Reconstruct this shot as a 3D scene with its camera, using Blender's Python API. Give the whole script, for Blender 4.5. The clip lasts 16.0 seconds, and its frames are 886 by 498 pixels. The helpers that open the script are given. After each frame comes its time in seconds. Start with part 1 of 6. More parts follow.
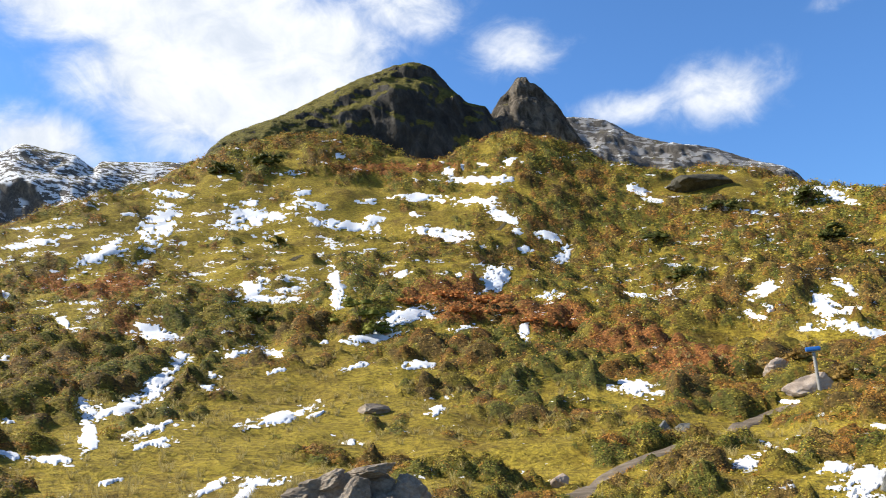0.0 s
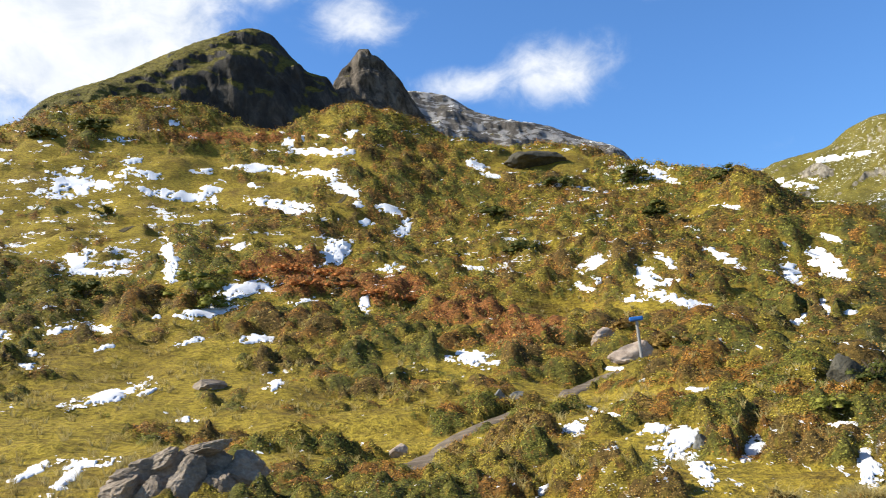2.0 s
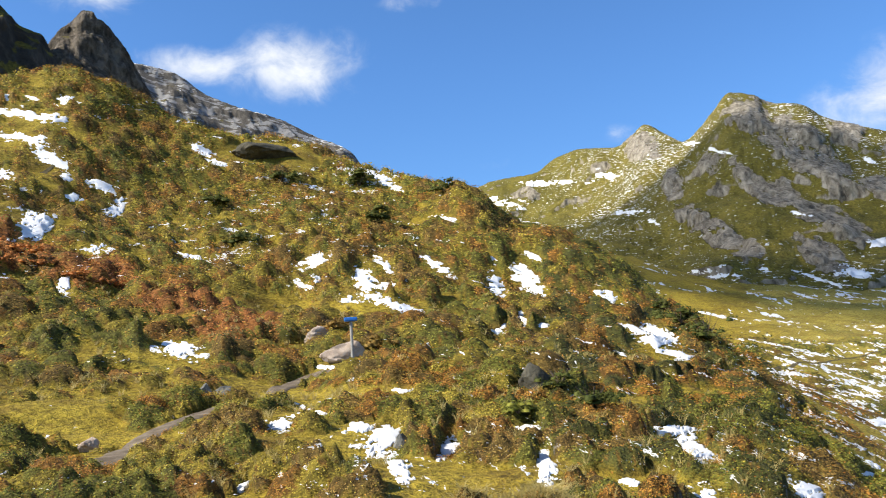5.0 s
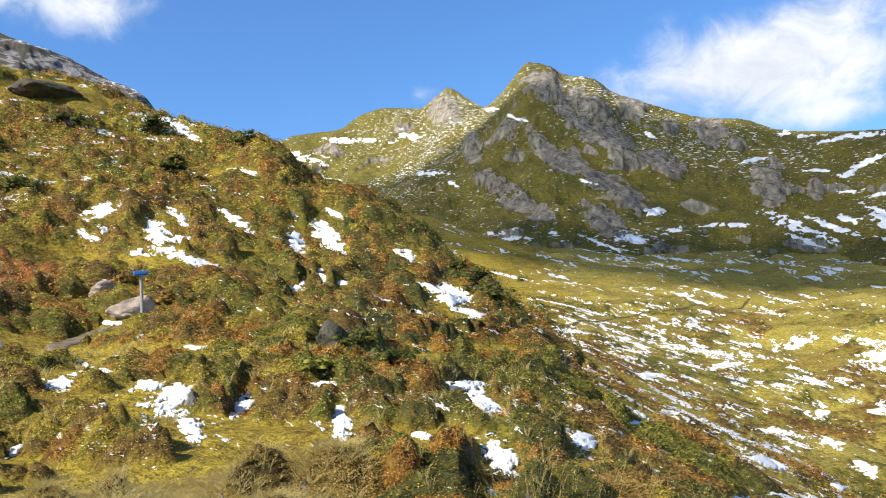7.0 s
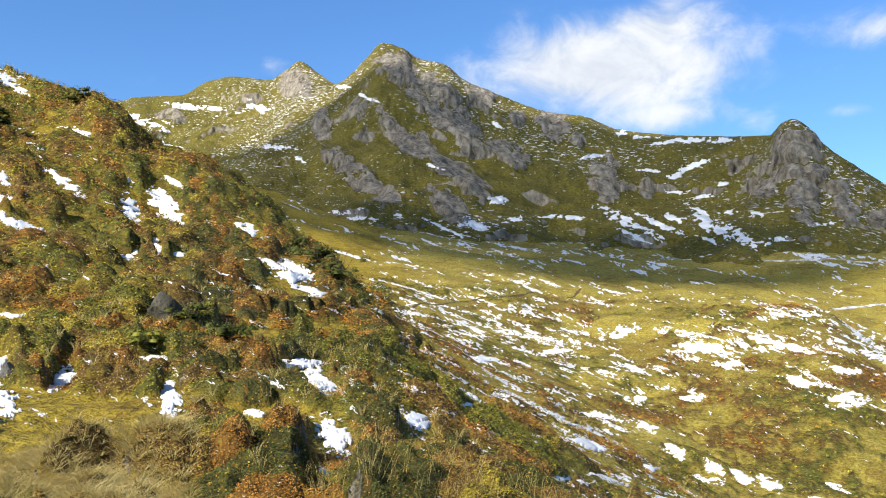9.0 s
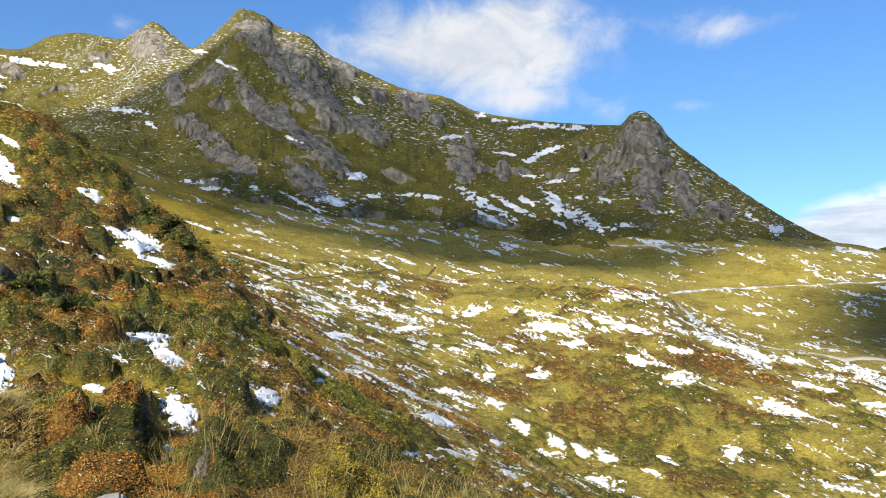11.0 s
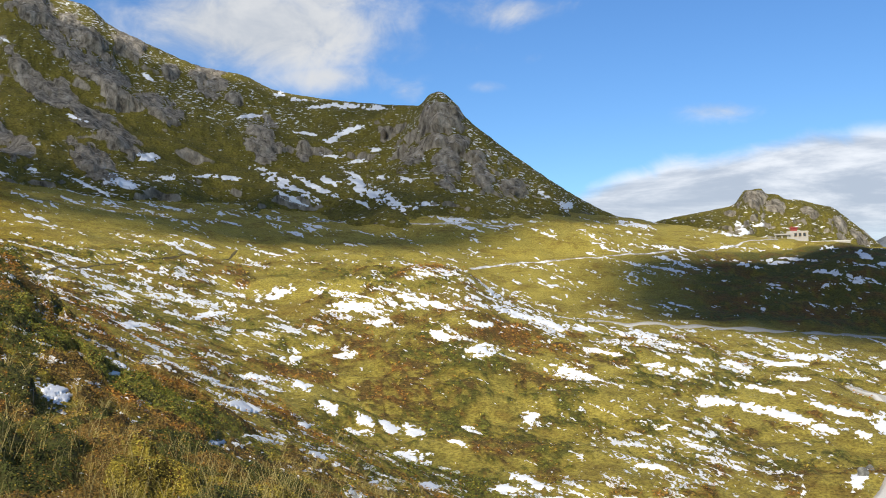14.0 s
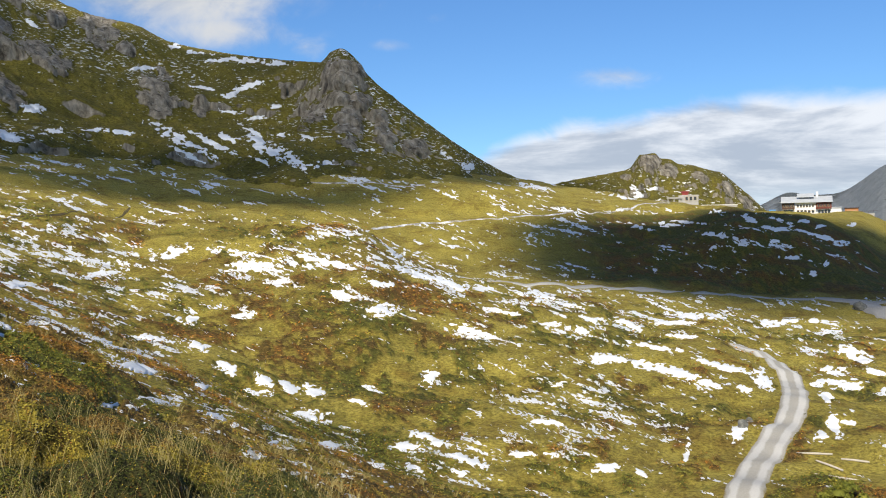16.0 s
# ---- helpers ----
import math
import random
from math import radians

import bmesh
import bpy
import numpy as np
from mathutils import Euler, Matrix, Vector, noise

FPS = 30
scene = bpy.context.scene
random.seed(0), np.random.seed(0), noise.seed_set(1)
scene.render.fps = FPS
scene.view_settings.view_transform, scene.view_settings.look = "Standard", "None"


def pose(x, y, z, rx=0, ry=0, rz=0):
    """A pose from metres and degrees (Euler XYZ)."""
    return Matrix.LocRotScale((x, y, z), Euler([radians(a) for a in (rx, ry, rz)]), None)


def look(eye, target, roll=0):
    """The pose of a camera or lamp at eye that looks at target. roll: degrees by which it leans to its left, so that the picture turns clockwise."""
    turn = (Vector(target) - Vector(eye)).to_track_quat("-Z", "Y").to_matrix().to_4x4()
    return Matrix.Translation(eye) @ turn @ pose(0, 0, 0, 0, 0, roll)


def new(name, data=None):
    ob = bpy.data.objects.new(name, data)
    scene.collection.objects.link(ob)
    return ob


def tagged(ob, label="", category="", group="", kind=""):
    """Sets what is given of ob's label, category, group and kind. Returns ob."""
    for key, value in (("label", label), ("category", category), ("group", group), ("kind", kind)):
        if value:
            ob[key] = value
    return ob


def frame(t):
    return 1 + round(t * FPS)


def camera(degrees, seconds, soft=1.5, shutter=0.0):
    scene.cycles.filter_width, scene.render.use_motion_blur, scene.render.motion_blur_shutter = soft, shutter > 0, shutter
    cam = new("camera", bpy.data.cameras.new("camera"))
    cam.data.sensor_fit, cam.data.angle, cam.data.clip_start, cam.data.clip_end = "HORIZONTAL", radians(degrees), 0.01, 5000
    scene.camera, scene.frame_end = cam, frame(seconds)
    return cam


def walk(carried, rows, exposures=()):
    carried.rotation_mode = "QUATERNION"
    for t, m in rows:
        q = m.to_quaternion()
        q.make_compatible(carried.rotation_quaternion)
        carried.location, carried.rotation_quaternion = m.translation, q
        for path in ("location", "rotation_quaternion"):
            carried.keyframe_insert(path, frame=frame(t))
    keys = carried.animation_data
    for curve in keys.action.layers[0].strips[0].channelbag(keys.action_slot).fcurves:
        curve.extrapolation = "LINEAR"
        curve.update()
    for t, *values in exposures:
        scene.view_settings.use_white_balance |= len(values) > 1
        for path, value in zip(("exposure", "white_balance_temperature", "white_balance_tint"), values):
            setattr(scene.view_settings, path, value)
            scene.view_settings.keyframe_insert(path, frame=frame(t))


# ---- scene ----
EYE = Vector((0.0, 0.0, 1.65))
cam = camera(53.63, 16.0, soft=1.0, shutter=0.3)

# seconds, bearing (clockwise from +y), tilt up, lean: a tripod pan from one spot
PAN = [
    (0.0, 0.58, 13.14, -1.83),
    (0.5, 3.54, 12.77, -1.85),
    (1.0, 6.15, 11.82, -2.90),
    (1.5, 8.32, 11.15, -3.54),
    (2.0, 11.09, 10.88, -3.63),
    (2.5, 14.27, 11.11, -2.90),
    (3.0, 17.22, 10.82, -2.23),
    (3.5, 19.86, 10.67, -1.96),
    (4.0, 23.45, 10.23, -1.73),
    (4.2, 24.61, 10.29, -1.59),
    (6.3, 37.35, 7.75, -3.04),
    (6.5, 38.56, 7.49, -3.02),
    (7.0, 42.37, 6.63, -1.99),
    (7.5, 44.56, 6.02, -0.71),
    (8.0, 47.01, 5.51, -0.14),
    (8.5, 50.13, 5.40, -0.41),
    (9.0, 52.57, 5.17, -0.00),
    (9.5, 55.02, 4.85, -0.57),
    (9.7, 55.98, 4.82, -0.20),
    (12.0, 66.01, 2.74, 0.12),
    (12.5, 68.05, 2.52, -0.75),
    (13.0, 70.74, 2.27, -0.98),
    (13.5, 72.63, 2.03, -1.04),
    (14.0, 74.75, 2.46, -1.05),
    (14.5, 76.65, 2.04, -0.23),
    (15.0, 78.34, 0.88, -0.21),
    (15.5, 79.53, 0.31, -0.48),
    (16.0, 81.13, -0.24, -0.70),
]


def bearing(a, e):
    a, e = radians(a), radians(e)
    return Vector((math.sin(a) * math.cos(e), math.cos(a) * math.cos(e), math.sin(e)))


walk(cam, [(t, look(EYE, EYE + 10 * bearing(a, e), lean)) for t, a, e, lean in PAN], exposures=[(0.0, 0.86), (4.0, 0.86), (9.0, 0.79), (12.5, 0.45), (16.0, 0.28)])

# ---- light ----
SUN_AZ, SUN_EL = -82.0, 37.0
sun = new("sun", bpy.data.lights.new("sun", "SUN"))
sun.data.energy, sun.data.angle, sun.data.color = 5.0, radians(0.53), (1.0, 0.92, 0.78)
sun.matrix_world = look(200 * bearing(SUN_AZ, SUN_EL), (0, 0, 0))


class Nodes:
    """Short hand for building a node tree."""

    def __init__(self, tree):
        self.tree = tree
        tree.nodes.clear()

    def add(self, kind, ins=None, **props):
        n = self.tree.nodes.new(kind)
        for k, v in props.items():
            setattr(n, k, v)
        for k, v in (ins or {}).items():
            self.put(n.inputs[k], v)
        return n

    def put(self, sock, v):
        if isinstance(v, bpy.types.NodeSocket):
            self.tree.links.new(v, sock)
        elif isinstance(v, bpy.types.Node):
            self.tree.links.new(v.outputs[0], sock)
        else:
            sock.default_value = v

    def math(self, op, a, b=0.0, c=0.0, clamp=False):
        n = self.add("ShaderNodeMath", {0: a, 1: b, 2: c}, operation=op)
        n.use_clamp = clamp
        return n.outputs[0]

    def vec(self, op, a, b=(0, 0, 0)):
        n = self.add("ShaderNodeVectorMath", {0: a, 1: b}, operation=op)
        return n.outputs[0]

    def step(self, v, lo, hi, out0=0.0, out1=1.0):
        n = self.add("ShaderNodeMapRange", {0: v, 1: lo, 2: hi, 3: out0, 4: out1}, interpolation_type="SMOOTHSTEP")
        return n.outputs[0]

    def noise(self, co, scale, detail=4.0, rough=0.55, distort=0.0):
        n = self.add("ShaderNodeTexNoise", {"Vector": co, "Scale": scale, "Detail": detail, "Roughness": rough, "Distortion": distort})
        return n.outputs["Fac"]

    def mix(self, fac, a, b, blend="MIX"):
        n = self.add("ShaderNodeMix", data_type="RGBA", blend_type=blend)
        self.put(n.inputs[0], fac)
        for sock, v in ((n.inputs[6], a), (n.inputs[7], b)):
            self.put(sock, (*v, 1.0) if isinstance(v, tuple) and len(v) == 3 else v)
        return n.outputs[2]

    def ramp(self, fac, stops):
        n = self.add("ShaderNodeValToRGB", {0: fac})
        e = n.color_ramp.elements
        while len(e) < len(stops):
            e.new(0.5)
        for el, (pos, col) in zip(e, stops):
            el.position, el.color = pos, (*col, 1.0)
        return n.outputs[0]


# sky: blue with drifting cumulus and a grey bank low over the pass
world = bpy.data.worlds.new("sky")
scene.world = world
world.use_nodes = True
n = Nodes(world.node_tree)
sky = n.add("ShaderNodeTexSky", sky_type="NISHITA", sun_disc=False, sun_elevation=radians(SUN_EL), sun_rotation=radians(SUN_AZ), altitude=1900.0, air_density=1.0, dust_density=0.6, ozone_density=2.0)
way = n.vec("NORMALIZE", n.add("ShaderNodeTexCoord").outputs["Generated"])
sep = n.add("ShaderNodeSeparateXYZ", {0: way})
az = n.math("MULTIPLY", n.math("ARCTAN2", sep.outputs[0], sep.outputs[1]), 180 / math.pi)
el = n.math("MULTIPLY", n.math("ARCSINE", sep.outputs[2]), 180 / math.pi)
flat = n.add("ShaderNodeCombineXYZ", {0: n.math("MULTIPLY", az, 0.75), 1: n.math("MULTIPLY", el, 1.0), 2: 0.0}).outputs[0]
warp = n.noise(flat, 0.11, 7.0, 0.6, 0.4)
fine = n.noise(flat, 0.35, 6.0, 0.62, 0.6)
# bearing, height, half width, half height, strength
CLOUDS = [
    (-14.5, 24.8, 8.6, 5.2, 1.8), (-20, 27.8, 11, 3.2, 1.5), (-7.5, 25.6, 5.0, 3.6, 1.3), (-25.3, 18.9, 3.9, 2.1, 1.3), (6.4, 25.9, 4.3, 2.1, 0.72), (-2, 28.6, 5.0, 2.0, 0.9),
    (19.8, 21.7, 4.6, 2.1, 0.9), (13.0, 21.4, 4.5, 1.1, 0.75), (-52, 30, 20, 11, 1.2), (63.2, 16.6, 8.4, 3.0, 1.3), (66.4, 18.6, 4.6, 2.0, 1.1), (67, 13.6, 5.6, 1.2, 0.75), (72.6, 12.7, 1.3, 0.9, 0.55),
    (79.5, 17.5, 5.0, 1.2, 0.7), (76.2, 15.4, 1.8, 0.9, 0.5), (81.0, 14.6, 1.2, 0.7, 0.5), (92.6, 10.5, 2.6, 1.0, 0.8), (78, 12.9, 2.0, 0.5, 0.4), (27.8, 25.6, 3.0, 0.9, 0.42), (41.4, 16.5, 1.4, 0.8, 0.5), (34, 15.2, 2.4, 0.7, 0.4),
]
total = None
for a, e, w, h, s in CLOUDS:
    dx = n.math("DIVIDE", n.math("SUBTRACT", az, a), w)
    dy = n.math("DIVIDE", n.math("SUBTRACT", el, e), h)
    d2 = n.math("ADD", n.math("MULTIPLY", dx, dx), n.math("MULTIPLY", dy, dy))
    m = n.math("MULTIPLY", n.math("POWER", 2.718, n.math("MULTIPLY", d2, -0.8)), s)
    total = m if total is None else n.math("MAXIMUM", total, m)
# the bank: a long flat-based layer whose top climbs towards the south-east
crest = n.math("ADD", n.math("ADD", n.step(az, 78.0, 91.0, 4.6, 8.0), n.step(az, 91.0, 101.0, 0.0, 1.0)), n.step(az, 103.0, 125.0, 0.0, -2.0))
bank = n.math("MULTIPLY", n.step(n.math("SUBTRACT", n.math("ADD", crest, n.math("MULTIPLY", n.math("SUBTRACT", fine, 0.5), 1.6)), el), -0.35, 1.1), n.step(az, 79.0, 85.0))
lump = n.math("ADD", n.math("MULTIPLY", n.math("SUBTRACT", warp, 0.5), 1.5), n.math("MULTIPLY", n.math("SUBTRACT", fine, 0.5), 1.0))
dens = n.math("ADD", total, n.math("MULTIPLY", lump, n.step(total, 0.02, 0.4)))
cover = n.math("MAXIMUM", n.math("POWER", n.step(dens, 0.22, 1.15), 1.15), n.math("MULTIPLY", bank, n.step(el, 0.5, 4.0, 0.6, 0.95)))
layer = n.add("ShaderNodeCombineXYZ", {0: n.math("MULTIPLY", az, 0.22), 1: el, 2: 3.0}).outputs[0]
grey = n.step(n.math("ADD", n.noise(layer, 0.42, 6.0, 0.62, 0.3), n.step(n.math("SUBTRACT", crest, el), 0.0, 3.0, 0.08, -0.02)), 0.36, 0.62)
cloud = n.mix(n.step(n.math("ADD", n.math("MULTIPLY", warp, 0.6), n.math("MULTIPLY", fine, 0.4)), 0.38, 0.6), (4.7, 5.2, 6.0), (6.7, 6.9, 7.2))
low = n.mix(grey, (4.6, 5.2, 6.2), (8.6, 8.9, 9.4))
cloud = n.mix(n.step(el, 11.5, 9.0), cloud, low)
tint = n.mix(1.0, sky.outputs[0], n.mix(n.step(el, -2.0, 24.0), (0.74, 1.00, 1.16), (0.76, 1.16, 1.52)), "MULTIPLY")
tint = n.mix(n.step(el, 30.0, 50.0), tint, n.mix(1.0, sky.outputs[0], (0.9, 0.85, 0.8), "MULTIPLY"))
out = n.add("ShaderNodeBackground", {0: n.mix(cover, tint, cloud), 1: 0.085})
n.add("ShaderNodeOutputWorld", {0: out})


# ---- materials ----
def material(name):
    m = bpy.data.materials.new(name)
    m.use_nodes = True
    return m, Nodes(m.node_tree)


def surface(n, colour, rough=0.9, bump=None, strength=0.5, distance=0.1, spec=0.25):
    b = n.add("ShaderNodeBsdfPrincipled", {"Base Color": colour, "Roughness": rough, "Specular IOR Level": spec})
    if bump is not None:
        n.put(b.inputs["Normal"], n.add("ShaderNodeBump", {"Height": bump, "Strength": strength, "Distance": distance}).outputs[0])
    n.add("ShaderNodeOutputMaterial", {0: b})


def land(name, size, rock_at, snow_at, grass, rock, snow_band=5.0, snow_size=1.0, rock_gain=1.0, lie=None, valley=None, attr=False, relief=0.16):
    """Grass, bare rock and snow by steepness and patchy growth. size: metres of the main patches."""
    m, n = material(name)
    co = n.add("ShaderNodeNewGeometry")
    pos, nor = co.outputs["Position"], co.outputs["Normal"]
    up = n.add("ShaderNodeSeparateXYZ", {0: nor}).outputs[2]
    big = n.noise(pos, 0.25 / size, 5.0, 0.6)
    flat = n.vec("MULTIPLY", pos, (1.0, 1.0, 2.2)) if valley else pos
    mid = n.noise(flat, 1.3 / size, 5.0, 0.65)
    fine = n.noise(flat, 8.0 / size, 5.0, 0.7)
    mixed = n.math("ADD", n.math("MULTIPLY", big, 0.5), n.math("MULTIPLY", mid, 0.5))
    veg = n.ramp(mixed, grass)
    east = n.add("ShaderNodeVectorMath", {0: pos, 1: (1.0, -1.1, 0.0)}, operation="DOT_PRODUCT").outputs["Value"]
    if valley:
        veg = n.mix(n.step(east, -4.0, 22.0), veg, n.ramp(mixed, valley))
        litter = n.add("ShaderNodeAttribute", attribute_name="litter").outputs["Fac"]
        growth = n.add("ShaderNodeAttribute", attribute_name="growth").outputs["Color"]
        growth = n.mix(n.step(n.noise(pos, 1.7, 4.0, 0.65), 0.35, 0.65), n.mix(1.0, growth, (0.6, 0.6, 0.6), "MULTIPLY"), n.mix(1.0, growth, (1.15, 1.15, 1.1), "MULTIPLY"))
        veg = n.mix(n.math("MULTIPLY", litter, 0.92), veg, growth)
    # little shadows painted in: darker in the bump's hollows, lighter on its tufts
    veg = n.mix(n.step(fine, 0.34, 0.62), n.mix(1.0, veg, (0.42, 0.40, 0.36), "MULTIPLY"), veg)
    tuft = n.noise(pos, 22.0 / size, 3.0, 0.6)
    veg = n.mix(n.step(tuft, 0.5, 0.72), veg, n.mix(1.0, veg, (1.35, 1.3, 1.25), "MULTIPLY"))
    stone_n = n.noise(n.vec("MULTIPLY", pos, (1.0, 1.0, 0.45)), 2.2 / size, 7.0, 0.72, 0.4)
    stone = n.ramp(stone_n, rock)
    steep = n.math("ADD", up, n.math("MULTIPLY", n.math("SUBTRACT", mid, 0.5), 0.55 * rock_gain))
    bare = n.step(steep, rock_at + 0.06, rock_at - 0.06)
    if attr:
        crag = n.add("ShaderNodeAttribute", attribute_name="bare").outputs["Fac"]
        bare = n.math("MAXIMUM", bare, n.step(n.math("ADD", crag, n.math("MULTIPLY", n.math("SUBTRACT", mid, 0.5), 0.5)), 0.30, 0.42))
    col = n.mix(bare, veg, stone)
    band = n.vec("MULTIPLY", pos, (1.0, 1.0, snow_band))
    patch = n.math("ADD", n.noise(band, 0.42 / (size * snow_size), 5.0, 0.62), n.math("MULTIPLY", n.math("SUBTRACT", n.noise(pos, 0.07 / size, 2.0), 0.5), 0.3))
    if lie:
        # thin remnants: streaks along the terraces of the mound, scraps along the contours of the hill
        lying = n.add("ShaderNodeAttribute", attribute_name="snow").outputs["Fac"]
        xyz = n.add("ShaderNodeSeparateXYZ", {0: pos})
        reach = n.math("SQRT", n.math("ADD", n.math("MULTIPLY", xyz.outputs[0], xyz.outputs[0]), n.math("MULTIPLY", xyz.outputs[1], xyz.outputs[1])))
        span = n.math("ADD", n.math("MULTIPLY", n.math("LOGARITHM", reach, 2.718), 8.0), n.math("MULTIPLY", n.math("DIVIDE", xyz.outputs[2], reach), 110.0))
        turn = n.math("MULTIPLY", n.math("ARCTAN2", xyz.outputs[0], xyz.outputs[1]), 50.0)
        slant = n.math("MULTIPLY", n.math("MAXIMUM", n.math("SUBTRACT", turn, 24.0), 0.0), 0.8)
        drifts = n.add("ShaderNodeCombineXYZ", {0: turn, 1: n.math("ADD", span, slant), 2: 0.0}).outputs[0]
        patch = n.math("ADD", n.math("MULTIPLY", n.noise(n.vec("MULTIPLY", drifts, (0.62, 1.15, 1.0)), lie, 4.0, 0.58, 0.4), 0.62), n.math("MULTIPLY", n.noise(n.vec("MULTIPLY", drifts, (1.0, 0.62, 1.0)), lie * 4.0, 2.0, 0.5, 0.8), 0.38))
        patch = n.math("ADD", patch, n.math("MULTIPLY", n.math("SUBTRACT", lying, 1.0), 0.125))
    white = n.math("MULTIPLY", n.step(patch, snow_at, snow_at + (0.007 if lie else 0.012)), n.step(up, 0.32, 0.55))
    white = n.math("MULTIPLY", white, n.step(bare, 1.0, 0.2, 1.0 if snow_at < 0.5 else 0.25, 1.0))
    col = n.mix(white, col, (0.76, 0.78, 0.82))
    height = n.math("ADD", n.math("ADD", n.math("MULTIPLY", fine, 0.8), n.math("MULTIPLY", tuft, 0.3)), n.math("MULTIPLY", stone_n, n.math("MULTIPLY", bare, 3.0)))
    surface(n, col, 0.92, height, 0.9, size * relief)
    return m


GRASS = [(0.32, (0.148, 0.090, 0.013)), (0.42, (0.238, 0.168, 0.018)), (0.50, (0.335, 0.252, 0.025)), (0.58, (0.395, 0.300, 0.033)), (0.68, (0.255, 0.152, 0.021))]
ALPGRASS = [(0.3, (0.075, 0.068, 0.012)), (0.5, (0.150, 0.132, 0.022)), (0.7, (0.225, 0.180, 0.034))]
ROCK = [(0.34, (0.05, 0.046, 0.042)), (0.46, (0.20, 0.185, 0.165)), (0.64, (0.38, 0.355, 0.32))]
DARKROCK = [(0.3, (0.04, 0.037, 0.033)), (0.5, (0.10, 0.09, 0.08)), (0.7, (0.19, 0.17, 0.15))]
VALLEY_GRASS = [(0.32, (0.18, 0.112, 0.026)), (0.42, (0.27, 0.205, 0.036)), (0.50, (0.365, 0.30, 0.055)), (0.58, (0.42, 0.35, 0.070)), (0.68, (0.265, 0.225, 0.042))]
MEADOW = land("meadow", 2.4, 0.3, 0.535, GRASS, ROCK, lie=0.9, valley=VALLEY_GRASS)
# DARKROCK taken down by about half: shade of the dome's cliff put into colour
SHADEROCK = [(0.3, (0.018, 0.017, 0.016)), (0.5, (0.05, 0.046, 0.040)), (0.7, (0.12, 0.108, 0.092))]
CRAG = land("crag", 9.0, 0.55, 0.70, ALPGRASS, SHADEROCK, attr=True)
ALPROCK = [(0.36, (0.065, 0.056, 0.044)), (0.47, (0.205, 0.180, 0.142)), (0.64, (0.42, 0.38, 0.315))]
ALP = land("alp", 9.0, 0.40, 0.625, ALPGRASS, ALPROCK, 3.2, 0.15, 0.6, attr=True, relief=0.12)
TOOTHROCK = [(0.34, (0.035, 0.029, 0.022)), (0.47, (0.11, 0.092, 0.070)), (0.62, (0.27, 0.23, 0.185))]
TOOTH = land("tooth", 7.0, 0.80, 0.70, ALPGRASS, TOOTHROCK, relief=0.3)
KNOLL = land("knoll", 8.0, 0.52, 0.62, ALPGRASS, ALPROCK, 3.0, 0.2, attr=True)
RIDGE = land("ridge_rock", 6.0, 0.90, 0.50, ALPGRASS, DARKROCK, 2.0)
SNOWY = land("snowy_rock", 7.0, 0.86, 0.497, ALPGRASS, DARKROCK, 2.0)
# haze of the distance is mixed into these blue-grey colours
HAZEROCK = land("hazed_rock", 60.0, 0.9, 0.75, [(0.3, (0.10, 0.12, 0.13)), (0.7, (0.16, 0.18, 0.19))], [(0.3, (0.16, 0.18, 0.20)), (0.7, (0.26, 0.28, 0.30))], 2.0)


def plain(name, stops, size, rough=0.9, bump=0.3, spec=0.25, detail=6.0):
    """Noise-mottled plain matter. size: metres of the mottling."""
    m, n = material(name)
    pos = n.add("ShaderNodeNewGeometry").outputs["Position"]
    a, b = n.noise(pos, 1 / size, detail, 0.6), n.noise(pos, 9 / size, 4.0, 0.65)
    fac = n.math("ADD", n.math("MULTIPLY", a, 0.65), n.math("MULTIPLY", b, 0.35))
    surface(n, n.ramp(fac, stops), rough, b, bump, size * 0.08, spec)
    return m


DIRT = plain("dirt", [(0.3, (0.06, 0.045, 0.032)), (0.5, (0.14, 0.11, 0.08)), (0.7, (0.27, 0.23, 0.18))], 0.5)
DARKEARTH = plain("dark_earth", [(0.3, (0.03, 0.026, 0.012)), (0.5, (0.07, 0.056, 0.026)), (0.7, (0.12, 0.095, 0.05))], 0.5)
GRAVEL = plain("gravel", [(0.3, (0.24, 0.23, 0.21)), (0.5, (0.33, 0.32, 0.30)), (0.7, (0.42, 0.41, 0.39))], 0.16)
FROSTED = plain("frosted_path", [(0.40, (0.16, 0.13, 0.07)), (0.50, (0.40, 0.38, 0.36)), (0.62, (0.82, 0.84, 0.88))], 2.5)
SNOW = plain("snow", [(0.3, (0.68, 0.70, 0.75)), (0.6, (0.78, 0.80, 0.83))], 0.4, 0.7, 0.25, 0.3)
STONE = plain("boulder", [(0.3, (0.20, 0.155, 0.12)), (0.5, (0.38, 0.30, 0.24)), (0.68, (0.52, 0.43, 0.35))], 0.35, 0.9, 0.6)
DARKSTONE = plain("lichen_stone", [(0.3, (0.05, 0.05, 0.048)), (0.5, (0.13, 0.13, 0.12)), (0.7, (0.26, 0.26, 0.23))], 0.3, 0.9, 0.6)
BLACKSTONE = plain("black_stone", [(0.3, (0.025, 0.024, 0.018)), (0.5, (0.06, 0.055, 0.040)), (0.7, (0.13, 0.12, 0.09))], 0.8, 0.9, 0.6)

